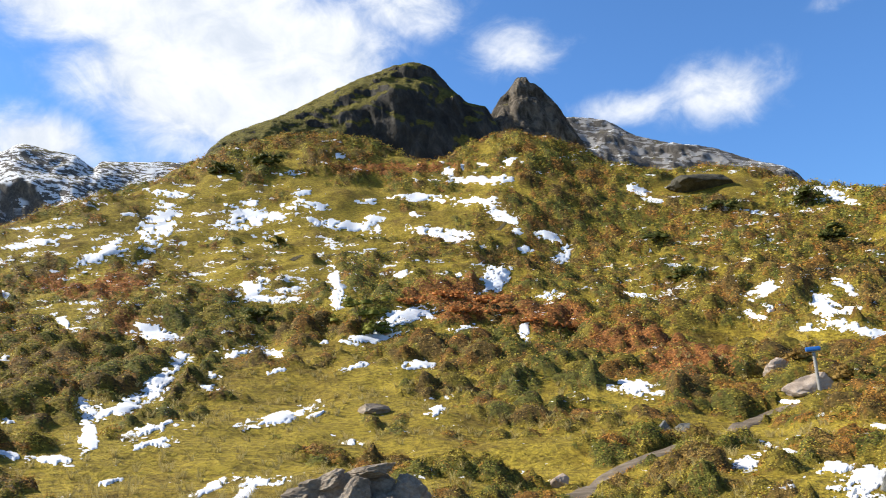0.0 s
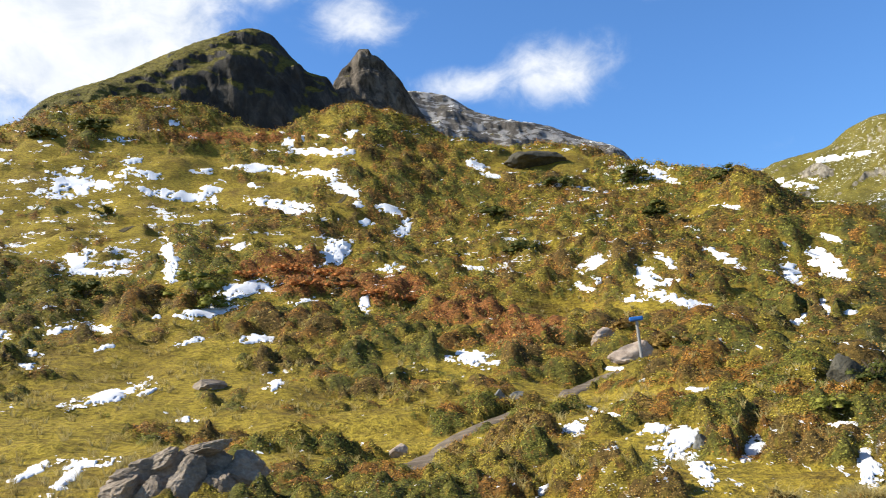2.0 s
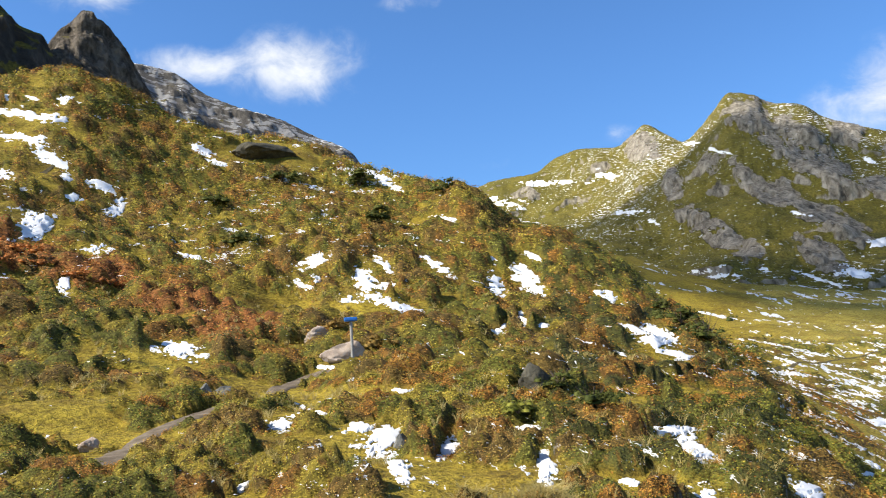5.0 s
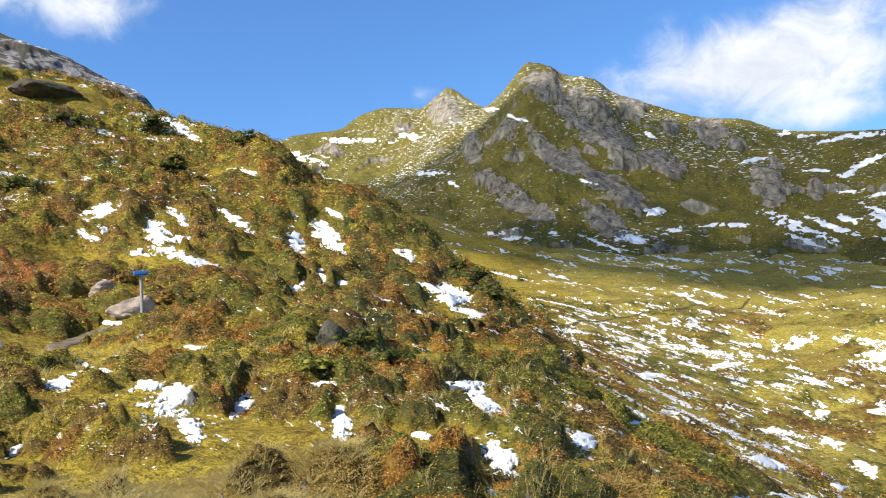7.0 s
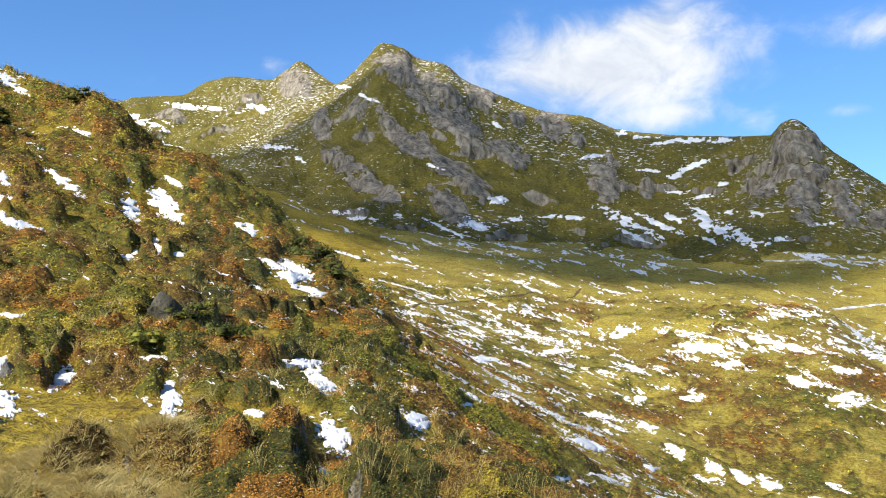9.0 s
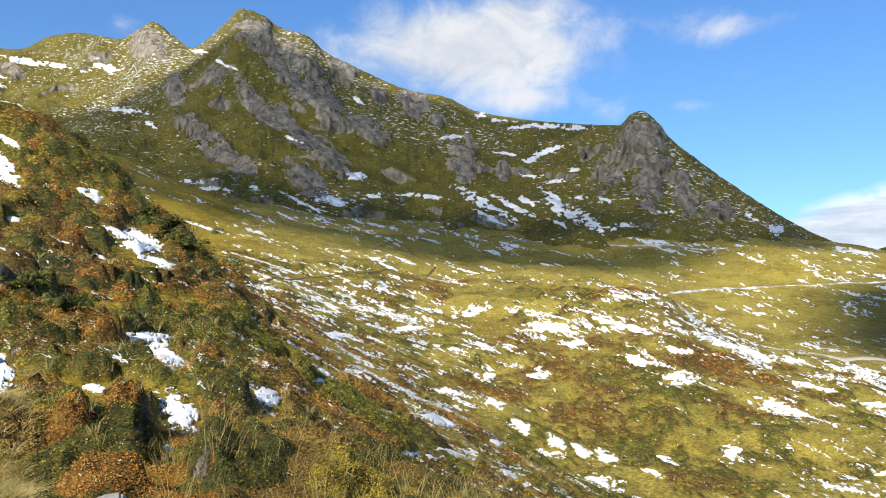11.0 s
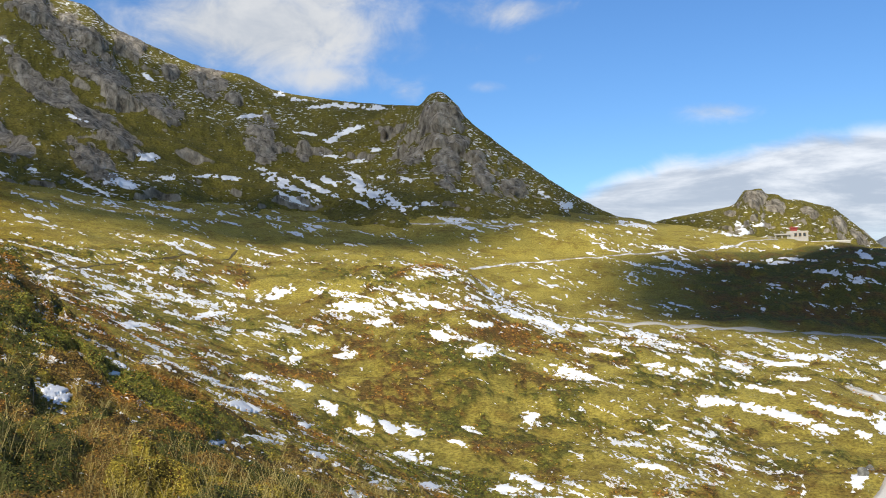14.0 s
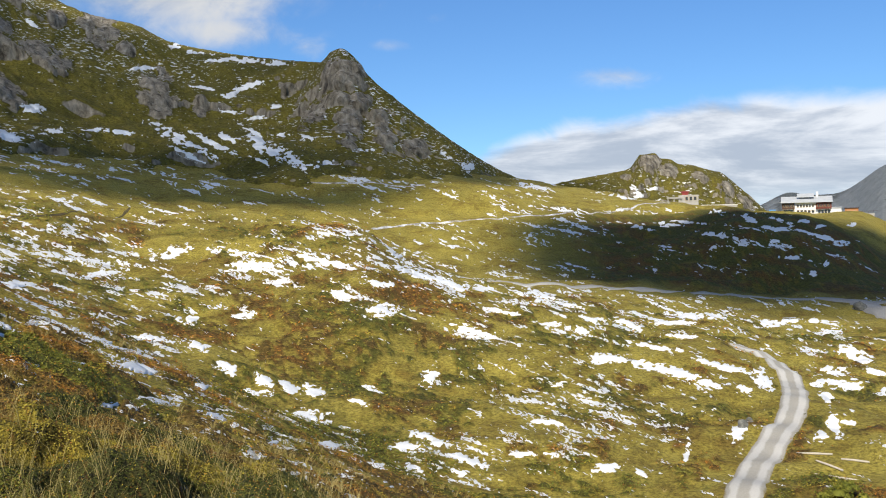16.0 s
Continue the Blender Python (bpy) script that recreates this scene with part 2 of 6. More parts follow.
SLAB = plain("slab_stone", [(0.3, (0.08, 0.064, 0.048)), (0.5, (0.22, 0.178, 0.135)), (0.7, (0.39, 0.33, 0.26))], 0.5, 0.85, 0.6)
GREYWOOD = plain("grey_wood", [(0.3, (0.20, 0.19, 0.17)), (0.7, (0.36, 0.35, 0.33))], 0.12, 0.8, 0.2)
PALEWOOD = plain("pale_wood", [(0.3, (0.40, 0.36, 0.28)), (0.7, (0.55, 0.50, 0.42))], 0.2, 0.8, 0.2)
BLUE = plain("blue_paint", [(0.3, (0.02, 0.12, 0.42)), (0.7, (0.03, 0.17, 0.52))], 0.3, 0.5, 0.1)
BARK = plain("bark", [(0.3, (0.05, 0.035, 0.025)), (0.7, (0.13, 0.10, 0.075))], 0.1)


def leaf(name, stops, rough=0.65, glow=0.14):
    """Leaves that differ from one to the next and let some sun through."""
    m, n = material(name)
    geo = n.add("ShaderNodeNewGeometry")
    var = n.math("ADD", n.math("MULTIPLY", geo.outputs["Random Per Island"], 0.2), n.math("MULTIPLY", n.noise(geo.outputs["Position"], 1.3, 3.0), 0.8))
    col = n.ramp(var, stops)
    b = n.add("ShaderNodeBsdfPrincipled", {"Base Color": col, "Roughness": rough, "Specular IOR Level": 0.12})
    t = n.add("ShaderNodeBsdfTranslucent", {0: col})
    n.add("ShaderNodeOutputMaterial", {0: n.add("ShaderNodeMixShader", {0: glow, 1: b, 2: t})})
    return m


LEAF_GREEN = leaf("leaf_green", [(0.28, (0.075, 0.090, 0.016)), (0.5, (0.165, 0.172, 0.028)), (0.74, (0.31, 0.29, 0.055))])
LEAF_OLIVE = leaf("leaf_olive", [(0.28, (0.18, 0.145, 0.021)), (0.5, (0.35, 0.275, 0.038)), (0.74, (0.52, 0.42, 0.075))])
LEAF_RUST = leaf("leaf_rust", [(0.28, (0.21, 0.088, 0.017)), (0.5, (0.39, 0.180, 0.034)), (0.74, (0.53, 0.29, 0.06))])
LEAF_BROWN = leaf("leaf_brown", [(0.28, (0.12, 0.070, 0.020)), (0.5, (0.24, 0.148, 0.038)), (0.74, (0.38, 0.26, 0.075))])
LEAF_RED = leaf("leaf_red", [(0.15, (0.22, 0.080, 0.026)), (0.5, (0.43, 0.165, 0.048)), (0.85, (0.52, 0.27, 0.07))])
LEAF_DARK = leaf("leaf_dark", [(0.28, (0.030, 0.040, 0.010)), (0.5, (0.070, 0.082, 0.018)), (0.74, (0.13, 0.13, 0.032))])
STRAW = leaf("straw", [(0.15, (0.28, 0.22, 0.07)), (0.5, (0.42, 0.34, 0.13)), (0.85, (0.56, 0.47, 0.22))], glow=0.35)
PLASTER = plain("white_plaster", [(0.3, (0.62, 0.61, 0.58)), (0.7, (0.78, 0.77, 0.74))], 2.0, 0.85, 0.1)
DARKWOOD = plain("dark_wood", [(0.3, (0.05, 0.03, 0.02)), (0.7, (0.11, 0.065, 0.045))], 0.8, 0.7, 0.2)
REDWOOD = plain("red_wood", [(0.3, (0.11, 0.03, 0.02)), (0.7, (0.18, 0.055, 0.04))], 0.8, 0.7, 0.2)
ORANGEWOOD = plain("orange_wood", [(0.3, (0.30, 0.13, 0.05)), (0.7, (0.42, 0.20, 0.08))], 0.8, 0.7, 0.2)
METALROOF = plain("metal_roof", [(0.3, (0.36, 0.38, 0.40)), (0.7, (0.52, 0.54, 0.56))], 2.0, 0.45, 0.1, 0.5)
CONCRETE = plain("concrete", [(0.3, (0.26, 0.245, 0.22)), (0.7, (0.42, 0.40, 0.37))], 1.5, 0.9, 0.2)
FRAMEWOOD = plain("window_frame", [(0.3, (0.25, 0.16, 0.08)), (0.7, (0.35, 0.24, 0.12))], 0.4, 0.6, 0.1)
PANE = plain("dark_glass", [(0.3, (0.02, 0.022, 0.025)), (0.7, (0.04, 0.042, 0.045))], 3.0, 0.12, 0.0, 0.6)
REDPAINT = plain("red_paint", [(0.3, (0.22, 0.03, 0.025)), (0.7, (0.30, 0.05, 0.04))], 1.0, 0.5, 0.1)
BLUEPANEL = plain("blue_panel", [(0.3, (0.08, 0.22, 0.45)), (0.7, (0.12, 0.30, 0.55))], 1.0, 0.5, 0.1)


def tracked_gravel():
    """Gravel rolled pale along two wheel tracks, darker and loose between and beside them."""
    m, n = material("tracked_gravel")
    pos = n.add("ShaderNodeNewGeometry").outputs["Position"]
    across = n.add("ShaderNodeAttribute", attribute_name="across").outputs["Fac"]
    wear, grit = n.noise(pos, 0.9, 4.0, 0.6), n.noise(pos, 9.0, 4.0, 0.65)
    off = n.math("ADD", n.math("ABSOLUTE", n.math("SUBTRACT", across, 0.52)), n.math("MULTIPLY", n.math("SUBTRACT", wear, 0.5), 0.35))
    rolled = n.mix(grit, (0.40, 0.39, 0.37), (0.55, 0.54, 0.52))
    loose = n.mix(grit, (0.26, 0.245, 0.215), (0.41, 0.395, 0.36))
    edge = n.mix(grit, (0.16, 0.13, 0.06), (0.30, 0.26, 0.16))
    col = n.mix(n.step(off, 0.30, 0.14), loose, rolled)
    col = n.mix(n.step(n.math("ADD", across, n.math("MULTIPLY", n.math("SUBTRACT", wear, 0.5), 0.4)), 0.86, 1.0), col, edge)
    surface(n, col, 0.92, grit, 0.5, 0.03)
    return m


TRACKED = tracked_gravel()


def thin_cloud(thick):
    m, n = material("thin_cloud")
    d = n.add("ShaderNodeBsdfDiffuse", {0: (0.9, 0.9, 0.91, 1.0)})
    n.add("ShaderNodeOutputMaterial", {0: n.add("ShaderNodeMixShader", {0: thick, 1: n.add("ShaderNodeBsdfTransparent"), 2: d})})
    return m


CLOUDTHIN, CLOUDHALF = thin_cloud(0.40), thin_cloud(0.72)


# ---- land forms ----
def lattice(ix, iy, iz, seed):
    h = (ix * 374761393 + iy * 668265263 + iz * 2147483647 + seed * 974711) & 0xFFFFFFFF
    h = ((h ^ (h >> 13)) * 1274126177) & 0xFFFFFFFF
    h = ((h ^ (h >> 16)) * 2246822519) & 0xFFFFFFFF
    return ((h ^ (h >> 15)) & 0xFFFFFF) / float(0xFFFFFF)


def value_noise(x, y, z, seed=0):
    """Smooth noise from -1 to 1 at arrays of places."""
    ix, iy, iz = (np.floor(v).astype(np.int64) for v in (x, y, z))
    fx, fy, fz = x - ix, y - iy, z - iz
    fx, fy, fz = (f * f * f * (f * (f * 6 - 15) + 10) for f in (fx, fy, fz))
    total = 0.0
    for dx in (0, 1):
        for dy in (0, 1):
            for dz in (0, 1):
                w = (fx if dx else 1 - fx) * (fy if dy else 1 - fy) * (fz if dz else 1 - fz)
                total = total + w * lattice(ix + dx, iy + dy, iz + dz, seed)
    return total * 2 - 1


def fbm(x, y, z, octaves=4, seed=0, gain=0.5):
    total, amp, k = 0.0, 1.0, 1.0
    for o in range(octaves):
        total = total + amp * value_noise(x * k, y * k, z * k, seed + 17 * o)
        amp, k = amp * gain, k * 2.03
    return total


def ridged(x, y, z, octaves=4, seed=0, gain=0.5):
    """Sharp-crested noise from about -0.5 to 0.5."""
    total, amp, k, top = 0.0, 1.0, 1.0, 0.0
    for o in range(octaves):
        total = total + amp * (1 - 2 * np.abs(value_noise(x * k, y * k, z * k, seed + 31 * o)))
        top, amp, k = top + amp, amp * gain, k * 2.1
    return total / top


def glide(xs, ys, x):
    """Monotone cubic through (xs, ys); x an array. Flat past the ends."""
    xs, ys = np.asarray(xs, float), np.asarray(ys, float)
    h, d = np.diff(xs), np.diff(ys) / np.diff(xs)
    m = np.zeros_like(ys)
    w1, w2 = 2 * h[1:] + h[:-1], h[1:] + 2 * h[:-1]
    same = d[:-1] * d[1:] > 0
    safe = np.where(same, d[:-1] * d[1:], 1.0)
    m[1:-1] = np.where(same, (w1 + w2) * safe / np.where(same, w1 * d[1:] + w2 * d[:-1], 1.0), 0.0)
    m[0], m[-1] = 0, 0
    x = np.clip(x, xs[0], xs[-1])
    i = np.clip(np.searchsorted(xs, x) - 1, 0, len(xs) - 2)
    t = (x - xs[i]) / h[i]
    return (ys[i] * (1 + 2 * t) * (1 - t) ** 2 + h[i] * m[i] * t * (1 - t) ** 2 + ys[i + 1] * t * t * (3 - 2 * t) + h[i] * m[i + 1] * t * t * (t - 1))


def glide_rows(R, Z, r):
    """Monotone cubic along axis 0 for many columns at once: knots R, Z (k, cols), wanted r (cols,) -> heights."""
    h = np.maximum(np.diff(R, axis=0), 1e-6)
    d = np.diff(Z, axis=0) / h
    m = np.zeros_like(Z)
    w1, w2 = 2 * h[1:] + h[:-1], h[1:] + 2 * h[:-1]
    same = d[:-1] * d[1:] > 0
    safe = np.where(same, d[:-1] * d[1:], 1.0)
    m[1:-1] = np.where(same, (w1 + w2) * safe / np.where(same, w1 * d[1:] + w2 * d[:-1], 1.0), 0.0)
    m[0], m[-1] = d[0], d[-1]
    r = np.clip(r, R[0], R[-1])
    i = np.clip((R <= r).sum(0) - 1, 0, len(R) - 2)
    c = np.arange(R.shape[1])
    hh = h[i, c]
    t = (r - R[i, c]) / hh
    return Z[i, c] * (1 + 2 * t) * (1 - t) ** 2 + hh * m[i, c] * t * (1 - t) ** 2 + Z[i + 1, c] * t * t * (3 - 2 * t) + hh * m[i + 1, c] * t * t * (t - 1)


# Break lines of the ground as seen from the viewpoint: bearing, height angle, distance.
FORE = [(-60, -3, 20), (-30, -2.6, 20), (-8, -4.5, 16), (8, -4.6, 17), (20, -5.8, 14), (35, -7.2, 12), (48, -9.8, 9.5), (55, -13, 7), (60, -15, 6.3), (67, -18, 5.4), (76, -23, 4.4), (90, -31, 3.2), (120, -37, 2.6)]
BENCH = [(-60, 3, 45), (-30, 4.6, 45), (-15, 4.6, 45), (0, 3.2, 40), (8, 2.4, 38), (14, 2.5, 38), (20, 1.9, 38), (23.3, 2.6, 38), (30, 2.2, 37), (40, 1, 38), (45, 0.6, 40), (48.2, 0.2, 42), (51, -2.2, 36), (55, -5.7, 26), (60, -9.4, 19), (67, -13.4, 14), (76, -18.8, 10), (90, -26.5, 6.5), (120, -31, 5)]
CREST = [(-60, 7, 100), (-40, 10.5, 105), (-27, 13.48, 110), (-21, 16.0, 116), (-16, 18.1, 122), (-13.5, 19.4, 124), (-10.9, 19.7, 125), (-6.7, 19.58, 126), (-2.5, 19.0, 124), (0.2, 18.7, 122), (3.4, 19.5, 120), (5.4, 19.85, 120), (7.6, 19.4, 121), (11.7, 17.78, 124), (13.8, 17.10, 125), (15.5, 16.88, 124), (19.9, 16.26, 119), (21.2, 15.85, 117), (24.0, 15.20, 114), (27.1, 14.53, 110), (30.6, 13.98, 104), (32, 13.1, 100), (33.8, 11.4, 96), (36.5, 10.6, 91), (39, 9.1, 86), (41.5, 7.3, 80), (43, 5.95, 76), (44.8, 5.0, 71), (46.5, 3.5, 66), (48.1, 1.2, 58)]
CREST += [(51, -0.3, 57), (55, -2.8, 53), (60, -5.9, 47), (67, -10.4, 36), (75.6, -15.2, 25), (90, -22, 16), (120, -26, 12)]
VALLEY = [(-60, 3, 150), (-27, 9, 150), (-16, 13, 155), (10, 14, 155), (28, 11, 148), (34, 8, 138), (40, 4.2, 120), (45, 2, 100), (48, 0.9, 85), (55, -2, 88), (60, -4.5, 84), (67, -8.4, 72), (76, -12.7, 62), (90, -15.8, 54), (100, -16, 54), (120, -14.5, 54)]
MOUND = [(-60, 3, 180), (-27, 8, 180), (-16, 12, 185), (10, 13.2, 185), (28, 10, 180), (34, 8, 176), (40, 5.4, 174), (50, 3.85, 170), (56, 3.4, 165), (62, 2.3, 160), (67, 2.1, 155), (71.7, 1.55, 145), (75.8, 0.95, 135), (79, -1.2, 128), (84.5, -2.8, 122), (90, -3.85, 118), (95, -5.4, 112), (98, -5.95, 108), (104, -7.2, 105), (120, -8, 102)]
BACK = [(-60, 2, 230), (-27, 8, 230), (-16, 12, 230), (10, 13, 230), (28, 10, 225), (34, 8.6, 222), (40, 6.4, 220), (50, 4.2, 218), (56, 3.5, 215), (62, 2.2, 212), (67, 1.5, 208), (72, 0.8, 204), (76, -0.1, 200), (79, -1.4, 196), (84.3, -2.42, 190), (90.8, -2.78, 186), (97.8, -3.2, 182), (103, -3.58, 180), (108, -3.66, 180), (120, -3.8, 180)]
TOE = [(-60, 2, 330), (-27, 8, 335), (-16, 12, 335), (28, 10, 340), (40, 8.6, 340), (48, 6.7, 335), (53, 6.0, 335), (59, 5.5, 335), (64, 4.9, 335), (70, 4.4, 335), (80, 4.0, 335), (87, 2.9, 325), (92, 1.75, 310), (95.5, 1.5, 300), (98.2, 2.0, 295), (99.6, 2.2, 292), (102.8, 1.44, 285), (105.9, -0.1, 275), (108, -1.7, 270), (120, -4, 260)]
SADDLE = [(-60, 1, 500), (-27, 6, 510), (10, 11, 510), (40, 8.6, 520), (48, 7.6, 500), (70, 5.2, 480), (80, 4.7, 470), (84, 4.3, 470), (87, 3.95, 470), (92, 3.3, 430), (96, 2.6, 430), (99.6, 2.0, 440), (101, 1.5, 455), (102.5, 1.55, 462), (106.5, 1.55, 466), (108.5, 0.9, 480), (120, -2, 520)]
SHOULDER = [(-60, 5.5, 75), (-27, 9.4, 80), (-16, 12.2, 84), (-6, 13, 84), (4, 12.6, 82), (12, 11.6, 82), (20, 10.6, 80), (26.3, 9.5, 76), (30.6, 8.8, 72), (36.5, 6.4, 66), (41.5, 4.3, 60), (45, 2.7, 55), (48.1, 0.75, 50), (51, -1, 48), (55, -3.9, 40), (60, -7.3, 34), (67, -11.7, 25), (76, -16.8, 17), (90, -24, 11), (120, -28.5, 8.5)]
LINES = [FORE, BENCH, SHOULDER, CREST, VALLEY, MOUND, BACK, TOE, SADDLE]


def line_at(line, a):
    b = [p[0] for p in line]
    return glide(b, [p[1] for p in line], a), glide(b, [p[2] for p in line], a)


def ground_knots(a):
    """Knots of distance and height for every bearing in a (degrees, -180 to 180)."""
    side = np.clip((np.abs(((a - 30 + 180) % 360) - 180) - 90) / 50, 0, 1)
    side = side * side * (3 - 2 * side)
    a = np.clip(((a - 30 + 180) % 360) - 180 + 30, -60, 120)
    R, Z = [np.full(a.shape, 0.0)], [np.full(a.shape, -1.65)]
    R.append(np.full(a.shape, 1.2)), Z.append(np.full(a.shape, -1.65))
    for line in LINES:
        e, r = line_at(line, a)
        e = e - (0.22 if line is CREST else 0.0)
        r = np.maximum(r, R[-1] + 0.5)
        R.append(r), Z.append(np.tan(np.radians(e)) * r * (1 - side) + side * (-1.65 - r * 0.06))
    z = Z[-1]
    for r, drop in ((900, 40), (1800, 160), (4700, 330)):
        R.append(np.full(a.shape, float(r))), Z.append(z * 0 - drop + 0.0 * z)
    return np.array(R), np.array(Z) + EYE.z


def roughness(x, y, r):
    """Hummocks and hollows on top of the large forms."""
    zero = np.zeros_like(x)
    h = 0.30 * fbm(x / 3.4, y / 3.4, zero, 2, 5) * np.clip((r - 2) / 12, 0, 1)
    h = h + 0.8 * fbm(x / 13, y / 13, zero, 3, 9) * np.clip((r - 12) / 50, 0, 1)
    h = h + 1.6 * fbm(x / 40, y / 40, zero, 3, 12) * np.clip((r - 90) / 200, 0, 1)
    # cattle terraces across the steep hillside
    a = np.arctan2(x, y)
    steps = ridged(a * 15, r / 3.4, zero, 2, 15) + 0.6 * fbm(a * 26, r / 2.0, zero, 2, 19)
    return h + 0.46 * steps * np.clip((r - 40) / 15, 0, 1) * np.clip((140 - r) / 25, 0, 1) * np.clip((0.85 - a) / 0.12, 0, 1)


def grid_mesh(name, X, Y, Z, wrap=False):
    """A mesh from a grid of places; wrap closes the columns into a ring."""
    nr, nc = X.shape
    me = bpy.data.meshes.new(name)
    co = np.stack([X, Y, Z], -1).reshape(-1, 3)
    cols = np.arange(nc if wrap else nc - 1)
    i, j = np.meshgrid(np.arange(nr - 1), cols, indexing="ij")
    j2 = (j + 1) % nc
    quads = np.stack([i * nc + j, i * nc + j2, (i + 1) * nc + j2, (i + 1) * nc + j], -1).reshape(-1, 4)[:, ::-1]
    mesh_from(me, co, quads)
    return me


def mesh_from(me, co, faces, smooth=True):
    k = faces.shape[1]
    me.vertices.add(len(co)), me.loops.add(faces.size), me.polygons.add(len(faces))
    me.vertices.foreach_set("co", np.ascontiguousarray(co, np.float32).ravel())
    me.loops.foreach_set("vertex_index", np.ascontiguousarray(faces, np.int32).ravel())
    me.polygons.foreach_set("loop_start", np.arange(0, faces.size, k, dtype=np.int32))
    me.polygons.foreach_set("use_smooth", np.full(len(faces), smooth))
    me.update(calc_edges=True)
    return me


dense = np.arange(-36, 116, 0.19)
sparse = np.arange(116, 324, 4.0)
COLS = np.concatenate([dense, sparse])
ROWS = np.concatenate([[0.0], np.geomspace(0.3, 4, 16)[:-1], np.geomspace(4, 40, 250)[:-1], np.geomspace(40, 135, 185)[:-1], np.geomspace(135, 350, 90)[:-1], np.geomspace(350, 4700, 46)])
AA, RR = np.meshgrid(np.radians(COLS), ROWS)
GX, GY = np.sin(AA) * RR, np.cos(AA) * RR
K_R, K_Z = ground_knots(((COLS + 180) % 360) - 180)
GZ = np.array([glide_rows(K_R, K_Z, np.full(len(COLS), r)) for r in ROWS]) + roughness(GX, GY, RR)
ground = new("ground", grid_mesh("ground", GX, GY, GZ, wrap=True))


def heath_density(x, y):
    """How thickly dwarf shrubs grow: cushions in patches."""
    return fbm(x / 3.6, y / 3.6, 0 * x, 3, 101) * 0.6 + 0.25 * fbm(x / 15, y / 15, 0 * x, 2, 104)


def height_angle(x, y, z):
    return np.degrees(np.arctan2(x, y)), np.degrees(np.arctan2(z - EYE.z, np.hypot(x, y)))


def bare_meadow(x, y, z):
    """Where mown-looking grass leaves few shrubs: 0 none, 1 open grass."""
    a, e = height_angle(x, y, z)
    wedge = np.exp(-(((a + 14 - 1.6 * (e - 2)) / 9) ** 2 + ((e - 1.5) / 3.8) ** 2))
    top = np.exp(-(((a + 9) / 15) ** 2 + ((e - 15) / 3.6) ** 2)) * 0.95
    flank = np.exp(-(((a + 22) / 6) ** 2 + ((e - 13.5) / 1.8) ** 2)) * 0.9
    lane = np.exp(-(((a - 20) / 7) ** 2 + ((e - 6.3) / 0.9) ** 2)) * 0.8
    low = np.exp(-(((a + 15) / 10) ** 2 + ((e + 2.5) / 3.2) ** 2))
    straw = np.exp(-(((a - 23) / 8) ** 2 + ((e + 7.6) / 1.5) ** 2))
    low = np.maximum(low, straw)
    return np.maximum(np.maximum(np.maximum(wedge, low), top), np.maximum(flank, lane))


litter = np.clip((heath_density(GX, GY) - 0.8 * bare_meadow(GX, GY, GZ) + 0.16) / 0.22, 0, 1) * np.clip((150 - RR) / 60, 0, 1)
east = np.clip((GX - 1.1 * GY) / 20, 0, 1) * np.clip((RR - 45) / 25, 0, 1)
litter *= 1 - 0.75 * east
tussock = fbm(GX / 8, GY / 8, 0 * GX, 4, 171, 0.6)
litter = np.maximum(litter, 0.7 * np.clip((tussock - 0.10) / 0.2, 0, 1) * np.clip((RR - 40) / 20, 0, 1) * np.clip((190 - RR) / 30, 0, 1) * np.clip((GX - 1.1 * GY) / 20, 0, 1))
basin = np.clip((np.degrees(AA) - 80) / 8, 0, 1) * np.clip((RR - 16) / 6, 0, 1) * np.clip((180 - RR) / 10, 0, 1)
litter *= 1 - 0.7 * basin
brow = np.clip((np.degrees(AA) - 87) / 5, 0, 1) * np.clip((RR - 186) / 8, 0, 1) * np.clip((330 - RR) / 20, 0, 1)
litter = np.maximum(litter, brow)
ground.data.attributes.new("litter", "FLOAT", "POINT").data.foreach_set("value", litter.astype(np.float32).ravel())
ground.data.materials.append(MEADOW)


def snow_cover(x, y, z, growth):
    """How much thin snow is left: 0 none, 1 about a third of the ground."""
    r = np.hypot(x, y)
    a, e = height_angle(x, y, z)
    drift = fbm(x / 24, y / 24, 0 * x, 3, 301) + 0.5 * fbm(x / 7, y / 7, 0 * x, 2, 305)
    hill = 0.33 + 0.45 * drift - 0.12 * growth
    valley = 0.75 + 0.40 * drift - 0.08 * growth
    hollow = np.exp(-(((a - 78) / 13) ** 2 + ((e + 8.5) / 3.2) ** 2)) + np.exp(-(((a - 100) / 7) ** 2 + ((e + 11) / 3) ** 2))
    shelf = np.exp(-(((a - 53) / 5) ** 2 + ((e - 0.6) / 1.8) ** 2)) + 0.8 * np.exp(-(((a - 71) / 9) ** 2 + ((e - 0.6 + 0.14 * (a - 71)) / 1.3) ** 2))
    lawn = np.exp(-(((a - 72) / 9) ** 2 + ((e - 3.2) / 0.8) ** 2))
    valley = valley - 0.30 * hollow + 0.30 * shelf - 0.35 * lawn
    valley = valley - 0.42 * np.clip((a - 88) / 6, 0, 1) * np.clip((r - 186) / 10, 0, 1) - 0.16 * np.clip((a - 82) / 6, 0, 1) * np.clip((-6.5 - e) / 1.5, 0, 1) - 0.06 * np.clip((a - 92) / 6, 0, 1)
    east = np.clip((x - 1.1 * y + 4) / 14, 0, 1)
    return np.clip(hill * (1 - east) + valley * east, -0.3, 1.1) * np.clip((r - 8) / 8, 0, 1)


